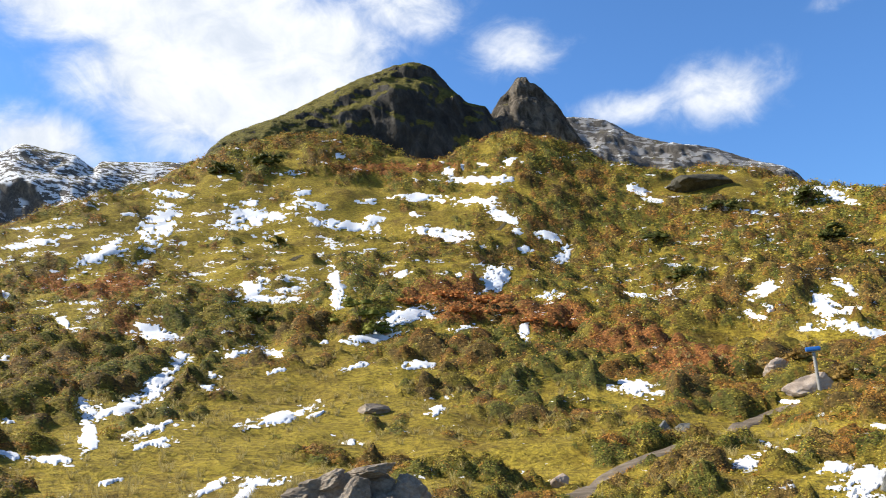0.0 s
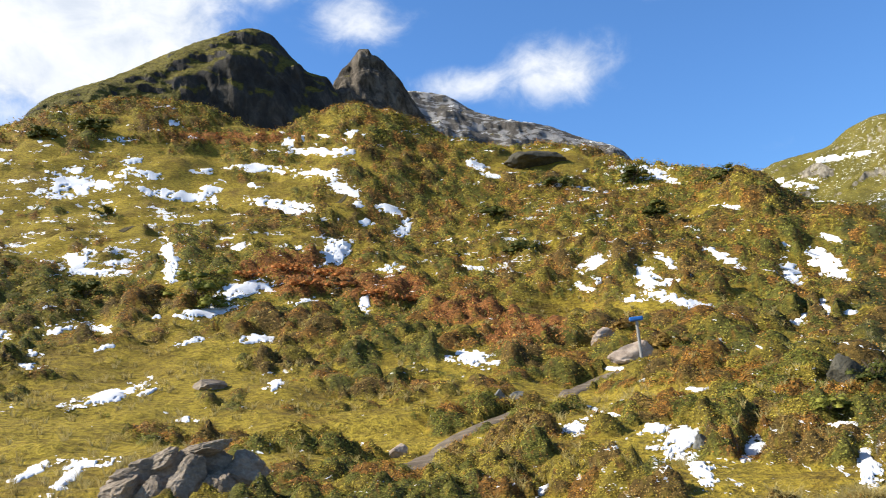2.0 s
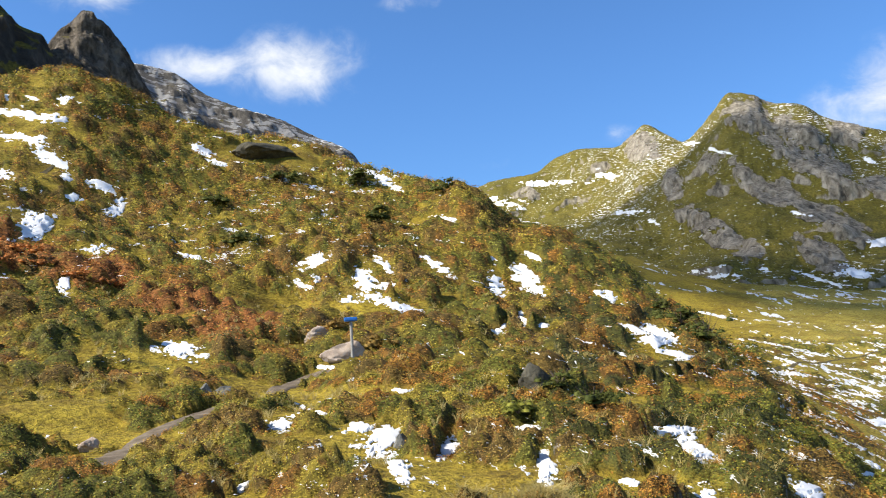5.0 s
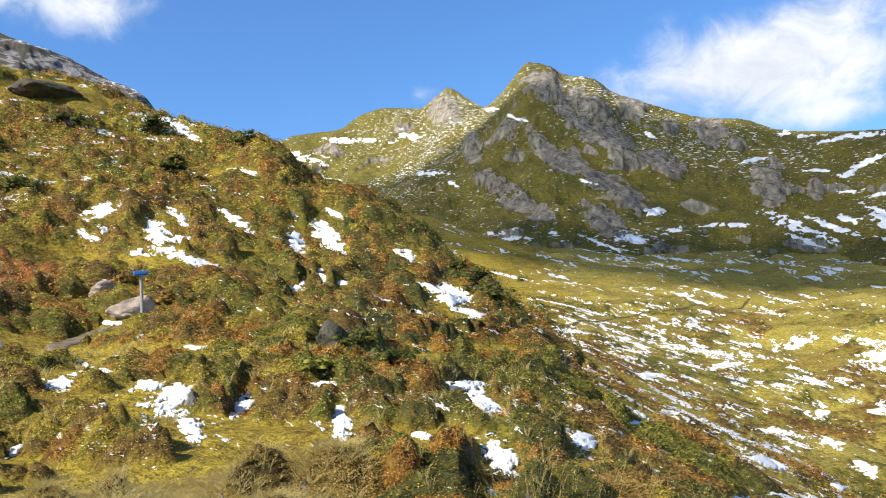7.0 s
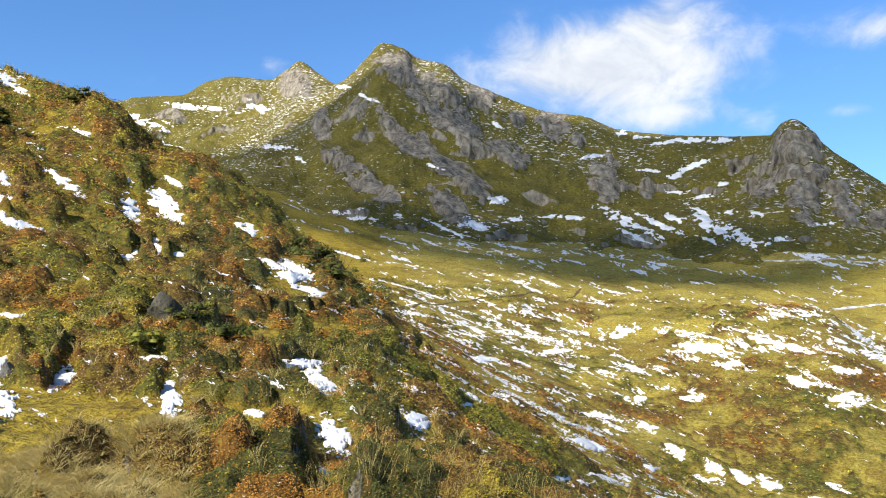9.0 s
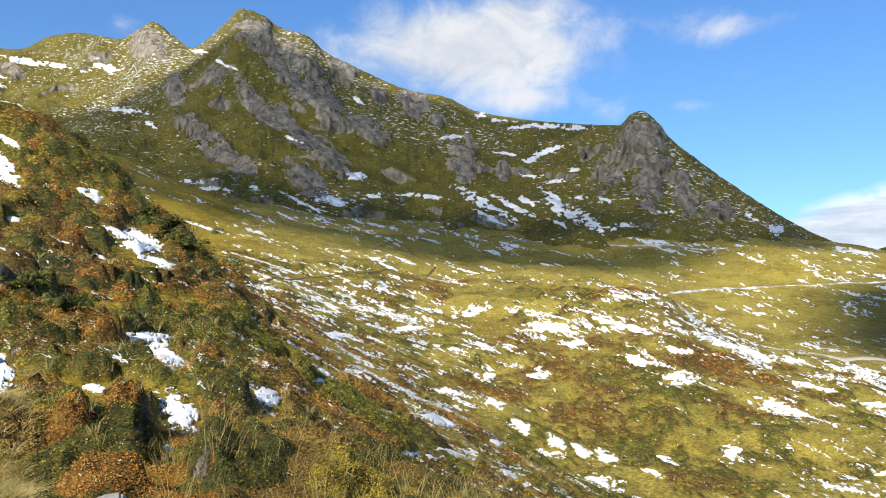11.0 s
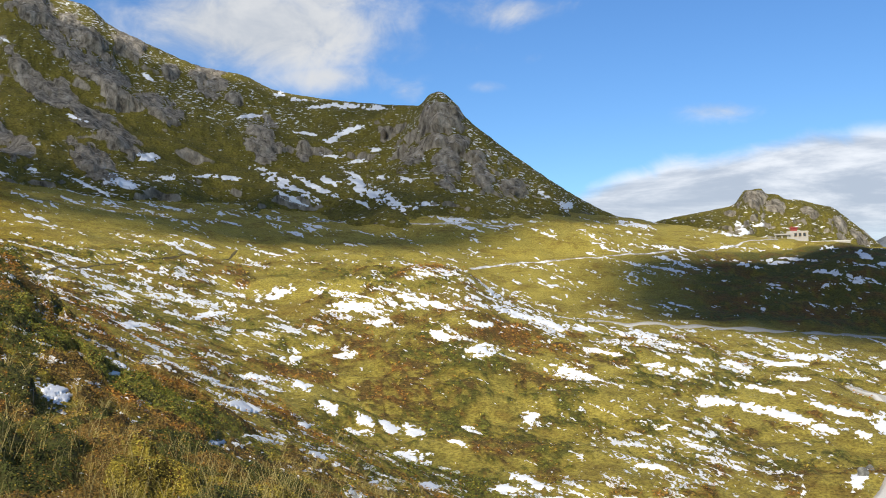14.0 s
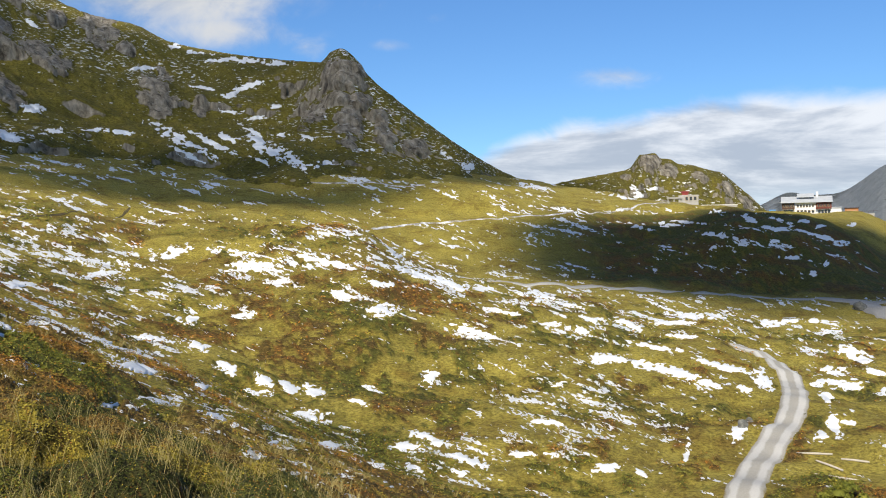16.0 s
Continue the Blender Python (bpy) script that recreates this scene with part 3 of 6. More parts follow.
ground.data.attributes.new("snow", "FLOAT", "POINT").data.foreach_set("value", snow_cover(GX, GY, GZ, litter).astype(np.float32).ravel())
tagged(ground, "rough alpine meadow with dwarf shrubs and patchy snow", "ground", kind="structure")


def mountain(name, lines, step, rows, amp, size, seed, material, label, sharp=0.5, spread=None, crags=(), calm=0.7):
    """A mountain lofted through lines of (bearing, height angle, distance), from its foot over its crest and down behind."""
    lo, hi = max(l[0][0] for l in lines), min(l[-1][0] for l in lines)
    a = np.arange(lo, hi + step / 2, step)
    R, Z = [], []
    for line in lines:
        e, r = line_at(line, a)
        R.append(r), Z.append(np.tan(np.radians(e)) * r + EYE.z)
    R, Z = np.array(R), np.array(Z)
    # arc length between lines sets how the rows are shared out
    V = np.linspace(0, len(lines) - 1, rows)
    k = np.minimum(V.astype(int), len(lines) - 2)
    t = (V - k)[:, None]
    P = np.stack([R, Z])
    D = np.diff(P, axis=1)
    d0, d1 = D[:, :-1], D[:, 1:]
    both = d0 * d1 > 0
    M = np.zeros_like(P)
    M[:, 1:-1] = np.where(both, 2 * d0 * d1 / np.where(both, d0 + d1, 1.0), 0.0)
    M[:, 0], M[:, -1] = D[:, 0], D[:, -1]
    p1, p2, m1, m2 = P[:, k], P[:, k + 1], M[:, k], M[:, k + 1]
    C = p1 * (1 + 2 * t) * (1 - t) ** 2 + m1 * t * (1 - t) ** 2 + p2 * t * t * (3 - 2 * t) + m2 * t * t * (t - 1)
    r, z = C
    ar = np.radians(a)[None, :]
    x, y = np.sin(ar) * r, np.cos(ar) * r
    # push rock ribs out and gullies in, along the outward face
    gy = ridged(x / size, y / size, z / (size * 1.8), 5, seed, 0.55)
    gz = fbm(x / (size * 0.3), y / (size * 0.3), z / (size * 0.3), 4, seed + 5)
    top = len(lines) - 2 if spread is None else spread
    fade = np.clip(V / 0.35, 0, 1)[:, None] * (1 - calm * np.exp(-((V - top) / 0.45) ** 2))[:, None]
    push = amp * fade * (gy + 0.3 * gz)
    r2 = r - push
    z2 = z + push * sharp
    # crags: ribs of bare rock standing out of the slope
    bare = np.zeros_like(r)
    angle = np.degrees(np.arctan2(z2 - EYE.z, r2))
    for ca, ce, w, h, lean in crags:
        du, dv = (a[None, :] - ca), (angle - ce)
        c, s = math.cos(radians(lean)), math.sin(radians(lean))
        u, v = (du * c - dv * s) / (w / 2), (du * s + dv * c) / (h / 2)
        bare = np.maximum(bare, 1.25 - u * u - v * v)
    if len(crags):
        rib = ridged(x / 11, y / 11, z / 14, 5, seed + 60, 0.6)
        rag = fbm(x / 12, y / 12, z / 12, 5, seed + 70, 0.7)
        bare = np.clip(0.9 * np.minimum(bare, 1.0) + 0.55 * rag - 0.06, 0, 1) * np.clip(bare * 2.2 + 0.5, 0, 1)
        out = bare * (2.6 + 2.8 * rib) * np.clip((len(lines) - 2 - V) / 0.12, 0.25, 1)[:, None]
        r2, z2 = r2 - out, z2 + 0.2 * out
    # settle the whole so that its skyline stands at the height of the crest line
    rise = np.arctan2(z2 - EYE.z, r2)
    off = rise.max(0) - np.radians(line_at(lines[top], a)[0])
    wide = max(3, int(0.8 / step) | 1)
    off = np.convolve(np.pad(off, wide // 2, mode="edge"), np.ones(wide) / wide, "valid")
    z2 = np.tan(rise - off[None] * np.clip(V / top, 0, 1)[:, None]) * r2 + EYE.z
    return finish_mountain(name, a, r2, z2, material, label, bare)


def finish_mountain(name, a, r, z, material, label, bare):
    ar = np.radians(a)[None, :]
    ob = new(name, grid_mesh(name, np.sin(ar) * r, np.cos(ar) * r, z))
    ob.data.materials.append(material)
    ob.data.attributes.new("bare", "FLOAT", "POINT").data.foreach_set("value", bare.astype(np.float32).ravel())
    return tagged(ob, label, "mountain", kind="structure")


def shifted(line, de, kr):
    return [(a, e + de, r * kr) for a, e, r in line]


# grassy dome with a dark cliff
SKY_D = [(-17.5, 16.8, 240), (-15.8, 18.2, 246), (-14.3, 20, 255), (-10.2, 21.75, 273), (-6.7, 23.4, 286), (-4.4, 24.3, 293), (-1, 25.1, 296), (0, 24.85, 293), (1.6, 23.4, 290), (2.7, 22.5, 288), (3.7, 22.2, 287), (4.6, 21.1, 283), (5.6, 19.6, 281), (7.5, 16.5, 282)]
CLIFF_D = [(-17.5, 16.2, 213), (-15.8, 17.6, 217), (-14.3, 19.3, 223), (-10.2, 20.6, 238), (-6.7, 22, 251), (-4.4, 23.3, 259), (-1, 24.3, 268), (0, 24.2, 271), (1.6, 23, 273), (2.7, 22.2, 274), (3.7, 21.9, 274), (4.6, 20.8, 272), (5.6, 19.2, 272), (7.5, 16.2, 274)]
FOOT_D = [(-17.5, 13, 182), (-12, 14.5, 203), (-6, 15.5, 225), (0, 15.5, 241), (7.5, 14, 254)]
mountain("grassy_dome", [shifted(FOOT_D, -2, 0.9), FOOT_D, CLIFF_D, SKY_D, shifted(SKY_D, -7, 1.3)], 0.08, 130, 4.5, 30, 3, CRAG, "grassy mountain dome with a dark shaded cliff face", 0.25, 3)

# rock tooth
SKY_T = [(2.6, 17.5, 305), (4.1, 21.5, 305), (4.9, 22.7, 305), (5.6, 23.3, 305), (6.15, 23.9, 305), (6.75, 23.95, 305), (7.0, 23.6, 305), (7.4, 23.45, 305), (8.1, 22.8, 305), (8.8, 22, 305), (9.6, 20.75, 305), (11.3, 18.1, 305), (13.2, 15, 305)]
FOOT_T = [(2.6, 15, 265), (6.7, 15.5, 273), (13.2, 13.5, 286)]
mountain("rock_tooth", [shifted(FOOT_T, -2, 0.9), FOOT_T, SKY_T, shifted(SKY_T, -9, 1.2)], 0.05, 110, 8.0, 26, 11, TOOTH, "pointed rock tooth beside the grassy dome", 0.15, calm=0.45)

# far snowy ranges
SKY_L = [(-48, 17.5, 2300), (-36, 18.6, 2250), (-30, 18.0, 2200), (-27.4, 18.15, 2200), (-26.2, 18.75, 2200), (-24.9, 18.55, 2200), (-23.3, 18.4, 2180), (-22.0, 17.75, 2150), (-21.6, 18.1, 2200), (-19, 18.3, 2250), (-17.4, 18.45, 2250), (-12, 18.2, 2300), (-6, 16.0, 2300)]
FOOT_L = [(-48, 5, 1500), (-27, 7, 1500), (-6, 6, 1500)]
mountain("snowy_range", [FOOT_L, SKY_L, shifted(SKY_L, -7, 1.25)], 0.12, 110, 70, 260, 21, SNOWY, "far jagged mountain range streaked with fresh snow", 0.2)
SKY_R = [(6, 20.4, 900), (9.5, 21.1, 900), (11.9, 20.7, 900), (14.1, 19.45, 890), (16.6, 18.7, 880), (18.7, 18.2, 870), (21, 17.2, 860), (23.3, 16.3, 850), (24.0, 15.5, 850), (26, 13.0, 840), (29, 9, 840)]
FOOT_R = [(6, 11, 620), (16, 11, 620), (29, 7, 620)]
mountain("snowy_ridge", [FOOT_R, SKY_R, shifted(SKY_R, -7, 1.3)], 0.09, 90, 24, 80, 27, RIDGE, "rocky ridge under thin fresh snow", 0.2)

# main massif: twin summits, long ridge, end tower
SKY_M = [(27, 10.5, 930), (31.3, 13.5, 920), (32.8, 14.1, 900), (35.7, 14.5, 880), (37.2, 15.4, 860), (39.1, 15.85, 830), (41.0, 15.75, 800), (42.2, 16.4, 780), (43.0, 17.0, 770), (44.5, 16.2, 740), (45.4, 15.7, 710), (46.4, 16.3, 690), (47.3, 17.2, 675), (48.5, 18.3, 660), (50.0, 18.0, 655), (50.7, 17.5, 650), (52.8, 17.0, 648), (53.8, 16.2, 646), (56.3, 15.1, 642), (59.7, 13.9, 638), (61.8, 13.6, 635), (64, 12.7, 630), (67.2, 12.2, 610), (71.2, 11.85, 580), (73.3, 11.75, 520), (74.1, 12.5, 480), (74.6, 12.65, 470)]
SKY_M += [(75.6, 12.05, 468), (76.3, 11.1, 468), (78.3, 9.4, 470), (80.4, 7.8, 472), (83.2, 5.85, 476), (85.2, 4.7, 480), (86.5, 4.1, 482), (89, 2.5, 490)]
FOOT_M = [(27, 7, 640), (32, 9.0, 600), (36, 9.2, 540), (40, 8.7, 440), (44, 7.4, 380), (48, 6.5, 352), (53, 5.9, 345), (59, 5.4, 342), (64, 4.8, 340), (70, 4.3, 338), (80, 3.8, 345), (89, 2.0, 400)]
MID_M = [(27, 8.8, 790), (32, 11.2, 760), (38, 12.2, 690), (43, 12.6, 580), (48, 13.0, 500), (53, 11.6, 485), (59, 9.8, 480), (64, 8.6, 470), (70, 7.9, 455), (74.5, 8.1, 420), (80, 5.8, 415), (89, 2.2, 450)]
CRAGS = [
    (47.2, 10.0, 6.6, 1.9, 36), (49.5, 13.0, 4.8, 1.3, 45), (53.5, 10.3, 5.6, 1.7, 32), (53.0, 8.1, 4.1, 1.8, 40), (49.5, 17.4, 3.6, 2.2, 15), (52.3, 15.0, 6.5, 2.6, 42), (53.8, 13.3, 4.2, 1.9, 45),
    (47.1, 14.5, 1.7, 1.6, 0), (44.6, 13.4, 1.4, 2.2, 0), (59.8, 13.6, 2.4, 2.6, 0), (57.5, 13.9, 1.1, 1.1, 0), (56.9, 11.8, 3.6, 1.3, 25), (42.8, 16.1, 2.8, 1.9, 35), (51.0, 12.1, 2.3, 2.2, 0), (35, 13.5, 2.3, 0.9, 0), (55.1, 15.6, 2.3, 1.3, 30),
]
CRAGS_EAST = [
    (63.2, 9.7, 2.5, 3.2, 0), (65.8, 9.0, 1.0, 1.6, 0), (74.8, 11.3, 2.8, 2.0, 0), (72.8, 8.8, 2.2, 1.9, 0), (75.0, 7.7, 2.3, 3.0, 0), (77.4, 7.1, 1.7, 2.6, 0), (79.3, 6.5, 2.4, 1.2, 0),
    (76.0, 9.6, 1.5, 1.1, 0), (72.2, 7.8, 1.1, 0.7, 0), (77.0, 8.5, 1.5, 0.9, 0), (74.1, 9.6, 2.6, 0.9, 0), (71.1, 10.4, 1.5, 0.7, 0), (61.4, 12.4, 1.2, 0.8, 20),
]
mountain("massif", [shifted(FOOT_M, -2, 0.93), FOOT_M, MID_M, SKY_M, shifted(SKY_M, -6, 1.3)], 0.08, 180, 13, 75, 41, ALP, "long green mountain with rock bands, summit crags and snow patches", 0.3, 3, CRAGS + CRAGS_EAST)

# rocky knoll over the pass, far ridges beyond
SKY_K = [(86, 3.2, 520), (89, 4.0, 520), (92, 4.5, 520), (93.2, 4.75, 520), (93.6, 5.3, 520), (93.9, 5.6, 520), (94.8, 5.65, 520), (95.1, 5.35, 520), (95.7, 5.25, 520), (96.2, 4.95, 520), (97.0, 4.85, 520), (97.9, 4.55, 520), (98.8, 4.3, 522), (99.5, 3.7, 525), (101.2, 2.1, 530), (103, 0.5, 540)]
FOOT_K = [(86, 2.6, 462), (92, 2.8, 455), (98, 2.0, 462), (103, 0, 480)]
mountain("rocky_knoll", [shifted(FOOT_K, -2, 0.93), FOOT_K, SKY_K, shifted(SKY_K, -6, 1.2)], 0.06, 90, 7, 24, 51, KNOLL, "rocky grass knoll above the mountain pass", 0.2, None, [(94.5, 5.2, 1.3, 0.9, 0), (95.6, 4.6, 1.2, 0.9, 10), (97.5, 4.2, 1.6, 0.7, 20), (98.9, 3.4, 1.4, 0.8, 30), (100.2, 2.7, 1.2, 0.8, 30), (92.9, 4.3, 0.8, 0.5, 0)], calm=0.4)
SKY_F = [(98, 1.2, 4200), (101, 2.2, 4200), (102.8, 2.95, 4200), (104, 2.75, 4200), (105.2, 2.8, 4000), (108, 4.4, 3800), (112, 6.0, 3700), (122, 7.5, 3600), (140, 6, 3600)]
FOOT_F = [(98, -4, 2900), (140, -4, 2700)]
mountain("far_range", [FOOT_F, SKY_F, shifted(SKY_F, -5, 1.1)], 0.2, 40, 60, 300, 61, HAZEROCK, "hazy grey mountain range beyond the valley", 0.2)


# ---- placing things ----
bpy.context.view_layer.update()
LAND = [o for o in scene.objects if o.type == "MESH"]


def sight(a, e, only=None):
    """What a line of sight from the viewpoint at that bearing and height angle meets: place, normal, object."""
    best = None
    for o in only or LAND:
        ok, p, nrm, _ = o.ray_cast(EYE, bearing(a, e))
        if ok and (best is None or (p - EYE).length < (best[0] - EYE).length):
            best = (p, nrm, o)
    return best


def drop(ob, x, y, default=0.0):
    """Height of ob's surface over (x, y)."""
    ok, p, _, _ = ob.ray_cast(Vector((x, y, 900)), Vector((0, 0, -1)))
    return p.z if ok else default


ROW_POS, COL_POS = np.arange(len(ROWS)), np.arange(len(dense))


def level(x, y):
    """Height of the ground sheet at arrays of places within the finely meshed part."""
    x, y = np.asarray(x, float), np.asarray(y, float)
    r, a = np.hypot(x, y), np.degrees(np.arctan2(x, y))
    fi = np.interp(r, ROWS, ROW_POS)
    fj = np.clip((a - dense[0]) / (dense[1] - dense[0]), 0, len(dense) - 1.001)
    i, j = np.minimum(fi.astype(int), len(ROWS) - 2), fj.astype(int)
    u, v = fi - i, fj - j
    return (GZ[i, j] * (1 - u) + GZ[i + 1, j] * u) * (1 - v) + (GZ[i, j + 1] * (1 - u) + GZ[i + 1, j + 1] * u) * v


def part(name, bm, mat, parent=None, label=""):
    """Links a bmesh, or a finished mesh, as one object under parent."""
    if isinstance(bm, bpy.types.Mesh):
        me = bm
    else:
        me = bpy.data.meshes.new(name)
        bm.to_mesh(me)
        bm.free()
    if mat is not None and not me.materials:
        me.materials.append(mat)
    ob = new(name, me)
    if parent is not None:
        ob.parent = parent
    if label:
        ob["label"] = label
    return ob


def box(bm, x0, y0, z0, x1, y1, z1, bevel=0.0, turn=None):
    """A bevelled box in bm."""
    made = bmesh.ops.create_cube(bm, size=1.0)["verts"]
    for v in made:
        v.co = Vector(((x0 + x1) / 2 + v.co.x * (x1 - x0), (y0 + y1) / 2 + v.co.y * (y1 - y0), (z0 + z1) / 2 + v.co.z * (z1 - z0)))
    if bevel:
        edges = list({e for v in made for e in v.link_edges})
        made = list({v for f in bmesh.ops.bevel(bm, geom=edges, offset=bevel, segments=2, affect="EDGES", profile=0.6)["faces"] for v in f.verts} | {v for v in made if v.is_valid})
    if turn is not None:
        bmesh.ops.transform(bm, matrix=turn, verts=made)
    return bm


def tube(bm, points, radii, sides=8):
    """A tapered tube through points."""
    rings = []
    for k, (p, r) in enumerate(zip(points, radii)):
        p = Vector(p)
        d = (Vector(points[min(k + 1, len(points) - 1)]) - Vector(points[max(k - 1, 0)])).normalized()
        u = d.orthogonal().normalized()
        w = d.cross(u)
        rings.append([bm.verts.new(p + r * (math.cos(2 * math.pi * s / sides) * u + math.sin(2 * math.pi * s / sides) * w)) for s in range(sides)])
    for a, b in zip(rings, rings[1:]):
        for s in range(sides):
            bm.faces.new((a[s], a[(s + 1) % sides], b[(s + 1) % sides], b[s]))
    bm.faces.new(rings[0][::-1]), bm.faces.new(rings[-1])
    return bm


def rock_mesh(name, size, seed, cuts=4, layers=0.0, rough=0.18, flat=0.5):
    """A broken boulder: a ball cut by random planes, then roughened; layers adds bedding steps."""
    bm = bmesh.new()
    bmesh.ops.create_icosphere(bm, subdivisions=cuts, radius=1.0)
    rnd = random.Random(seed)
    planes = []
    for _ in range(11):
        d = Vector((rnd.gauss(0, 1), rnd.gauss(0, 1), rnd.gauss(0, 0.8))).normalized()
        planes.append((d, rnd.uniform(flat, 0.95)))
    co = np.array([v.co[:] for v in bm.verts])
    for d, h in planes:
        over = co @ np.array(d) - h
        co -= np.outer(np.maximum(over, 0) * 0.92, d)
    n1 = fbm(co[:, 0] * 2 + seed, co[:, 1] * 2, co[:, 2] * 2, 4, seed)
    n2 = ridged(co[:, 0] * 4 + seed, co[:, 1] * 4, co[:, 2] * 4, 3, seed + 3)
    step = (np.abs(((co[:, 2] + 0.25 * co[:, 0] + 0.08 * n1) * 5.5) % 1.0 - 0.5) * 2) if layers else 0.0
    co *= (1 + rough * (0.5 * n1 + 0.35 * n2) - layers * step)[:, None]
    for v, c in zip(bm.verts, co):
        v.co = Vector((c[0] * size[0], c[1] * size[1], c[2] * size[2]))
    me = bpy.data.meshes.new(name)
    bm.to_mesh(me)
    bm.free()
    return me


def strip(name, line, width, mat, label, category, lift=0.03, kind="structure", crown=0.0, on=None, spacing=0.8, wobble=0.16):
    """A way laid on the land along places (x, y)."""
    pts = [Vector((*p, 0)) for p in line]
    fine = []
    for k in range(len(pts) - 1):
        p0, p1, p2, p3 = pts[max(k - 1, 0)], pts[k], pts[k + 1], pts[min(k + 2, len(pts) - 1)]
        steps = max(2, int((p2 - p1).length / spacing))
        for s in range(steps):
            t = s / steps
            fine.append(0.5 * (2 * p1 + (p2 - p0) * t + (2 * p0 - 5 * p1 + 4 * p2 - p3) * t * t + (3 * p1 - p0 - 3 * p2 + p3) * t ** 3))
    fine.append(pts[-1])
    c = np.array([p[:2] for p in fine])
    d = np.gradient(c, axis=0)
    d /= np.linalg.norm(d, axis=1)[:, None] + 1e-9
    side = np.stack([d[:, 1], -d[:, 0]], -1)
    across = np.linspace(-1, 1, 17)
    wob = 1 + wobble * fbm(c[:, 0] / 1.7, c[:, 1] / 1.7, 0 * c[:, 0], 3, 71)
    W = width / 2 * wob
    X = c[:, None, 0] + side[:, None, 0] * across[None] * W[:, None]
    Y = c[:, None, 1] + side[:, None, 1] * across[None] * W[:, None]
    if on is None:
        Z = level(X, Y)
    else:
        Z = np.array([[drop(on, x, y) for x, y in zip(rx, ry)] for rx, ry in zip(X, Y)])
    Z = np.maximum(Z, 0.65 * Z + 0.35 * Z[:, 8:9])
    Z = Z + lift * (1 - 1.4 * across[None] ** 6) + crown * (1 - across[None] ** 2) + 0.25 * lift * fbm(X / 0.5, Y / 0.5, 0 * X, 2, 8)
    ob = new(name, grid_mesh(name, X, Y, Z))
    ob.data.materials.append(mat)
    ob.data.attributes.new("across", "FLOAT", "POINT").data.foreach_set("value", np.broadcast_to(np.abs(across), X.shape).astype(np.float32).ravel())
    WAYS.append((c, width))
    return tagged(ob, label, category, kind=kind)


WAYS, KEEP_OFF = [], []


def on_way(x, y, margin=0.0):
    """Which of the places lie on a path, a snow patch or under a rock."""
    hit = np.zeros(len(x), bool)
    for c, w in WAYS:
        lo, hi = c.min(0) - w - margin, c.max(0) + w + margin
        idx = np.nonzero((x > lo[0]) & (x < hi[0]) & (y > lo[1]) & (y < hi[1]) & ~hit)[0]
        for chunk in np.array_split(idx, max(1, len(idx) // 20000)):
            d = np.full(len(chunk), 1e9)
            for p in c:
                d = np.minimum(d, (x[chunk] - p[0]) ** 2 + (y[chunk] - p[1]) ** 2)
            hit[chunk] |= d < (w / 2 + margin) ** 2
    for px, py, ux, uy, vx, vy, wob in KEEP_OFF:
        dx, dy = x - px, y - py
        det = ux * vy - uy * vx
        a, b = (dx * vy - dy * vx) / det, (ux * dy - uy * dx) / det
        hit |= a * a + b * b < wob
    return hit


def ground_place(a, e):
    p = sight(a, e, [ground])
    return None if p is None else p[0]


# ---- ways ----
def bearings_to_places(line):
    """Places on the ground sheet along lines of sight (bearing, height angle)."""
    return [ground_place(a, e).xy for a, e in line]


TRAIL_A = bearings_to_places([(7.2, -4.3), (8.3, -3.3), (10.4, -1.84), (13.6, -0.42), (16.5, 0.4), (19.8, 1.5), (21.6, 1.9), (24.5, 2.0)])
strip("trail", TRAIL_A, 0.85, DIRT, "narrow trodden trail of grey-brown earth and stones", "trail", 0.05, spacing=0.4)
TRAIL_B = bearings_to_places([(39.5, 1.05), (42, 0.9), (44.6, 0.72), (46.8, 0.95), (48.3, 1.0)])
strip("trail", TRAIL_B, 0.7, DIRT, "narrow trodden trail cut into the slope", "trail", 0.05, spacing=0.4)
TRAIL_C = bearings_to_places([(49.0, 1.25), (50.1, 1.41), (52.3, 1.55), (54.4, 1.78), (58.3, 2.32), (61.5, 2.55)])
strip("trail", TRAIL_C, 0.6, DARKEARTH, "trail crossing the meadow behind the spur", "trail", 0.03, wobble=0.4)
ROAD_A = bearings_to_places([(99.2, -6.34), (100.2, -6.64), (101.3, -7.15), (102.0, -7.6), (102.7, -8.5), (102.9, -9.6), (101.9, -11.7), (100.6, -13.8), (99.9, -15.4)])
ROAD_A.append(ROAD_A[-1] * 2 - ROAD_A[-2])
strip("gravel_road", ROAD_A, 2.4, TRACKED, "pale gravel farm road with two wheel tracks", "road", 0.13, crown=0.03, wobble=0.04)
ROAD_B = bearings_to_places([(84.0, -2.4), (87.5, -2.58), (90.8, -2.78), (94.3, -2.98), (97.8, -3.2), (100.5, -3.42), (103, -3.58), (108, -3.64), (114, -3.7)])
strip("gravel_road", ROAD_B, 2.2, GRAVEL, "gravel road along the foot of the dark hill", "road", 0.26, crown=0.04, wobble=0.05)
ROAD_C = bearings_to_places([(106.6, -3.75), (107.2, -4.0), (107.9, -4.4), (109, -5.0)])
strip("gravel_road", ROAD_C, 4.0, GRAVEL, "gravel road branching down the valley", "road", 0.3, crown=0.1, wobble=0.05)
TRAIL_F = bearings_to_places([(-9.5, 12.5), (-7.3, 12.79), (-5.1, 12.96), (-3.0, 13.04), (-0.7, 13.24), (1.5, 13.65), (3.4, 14.21), (5.0, 14.88)])
strip("trail", TRAIL_F, 0.5, DARKEARTH, "thin trail cut across the grassy hillside", "trail", 0.03, wobble=0.5)
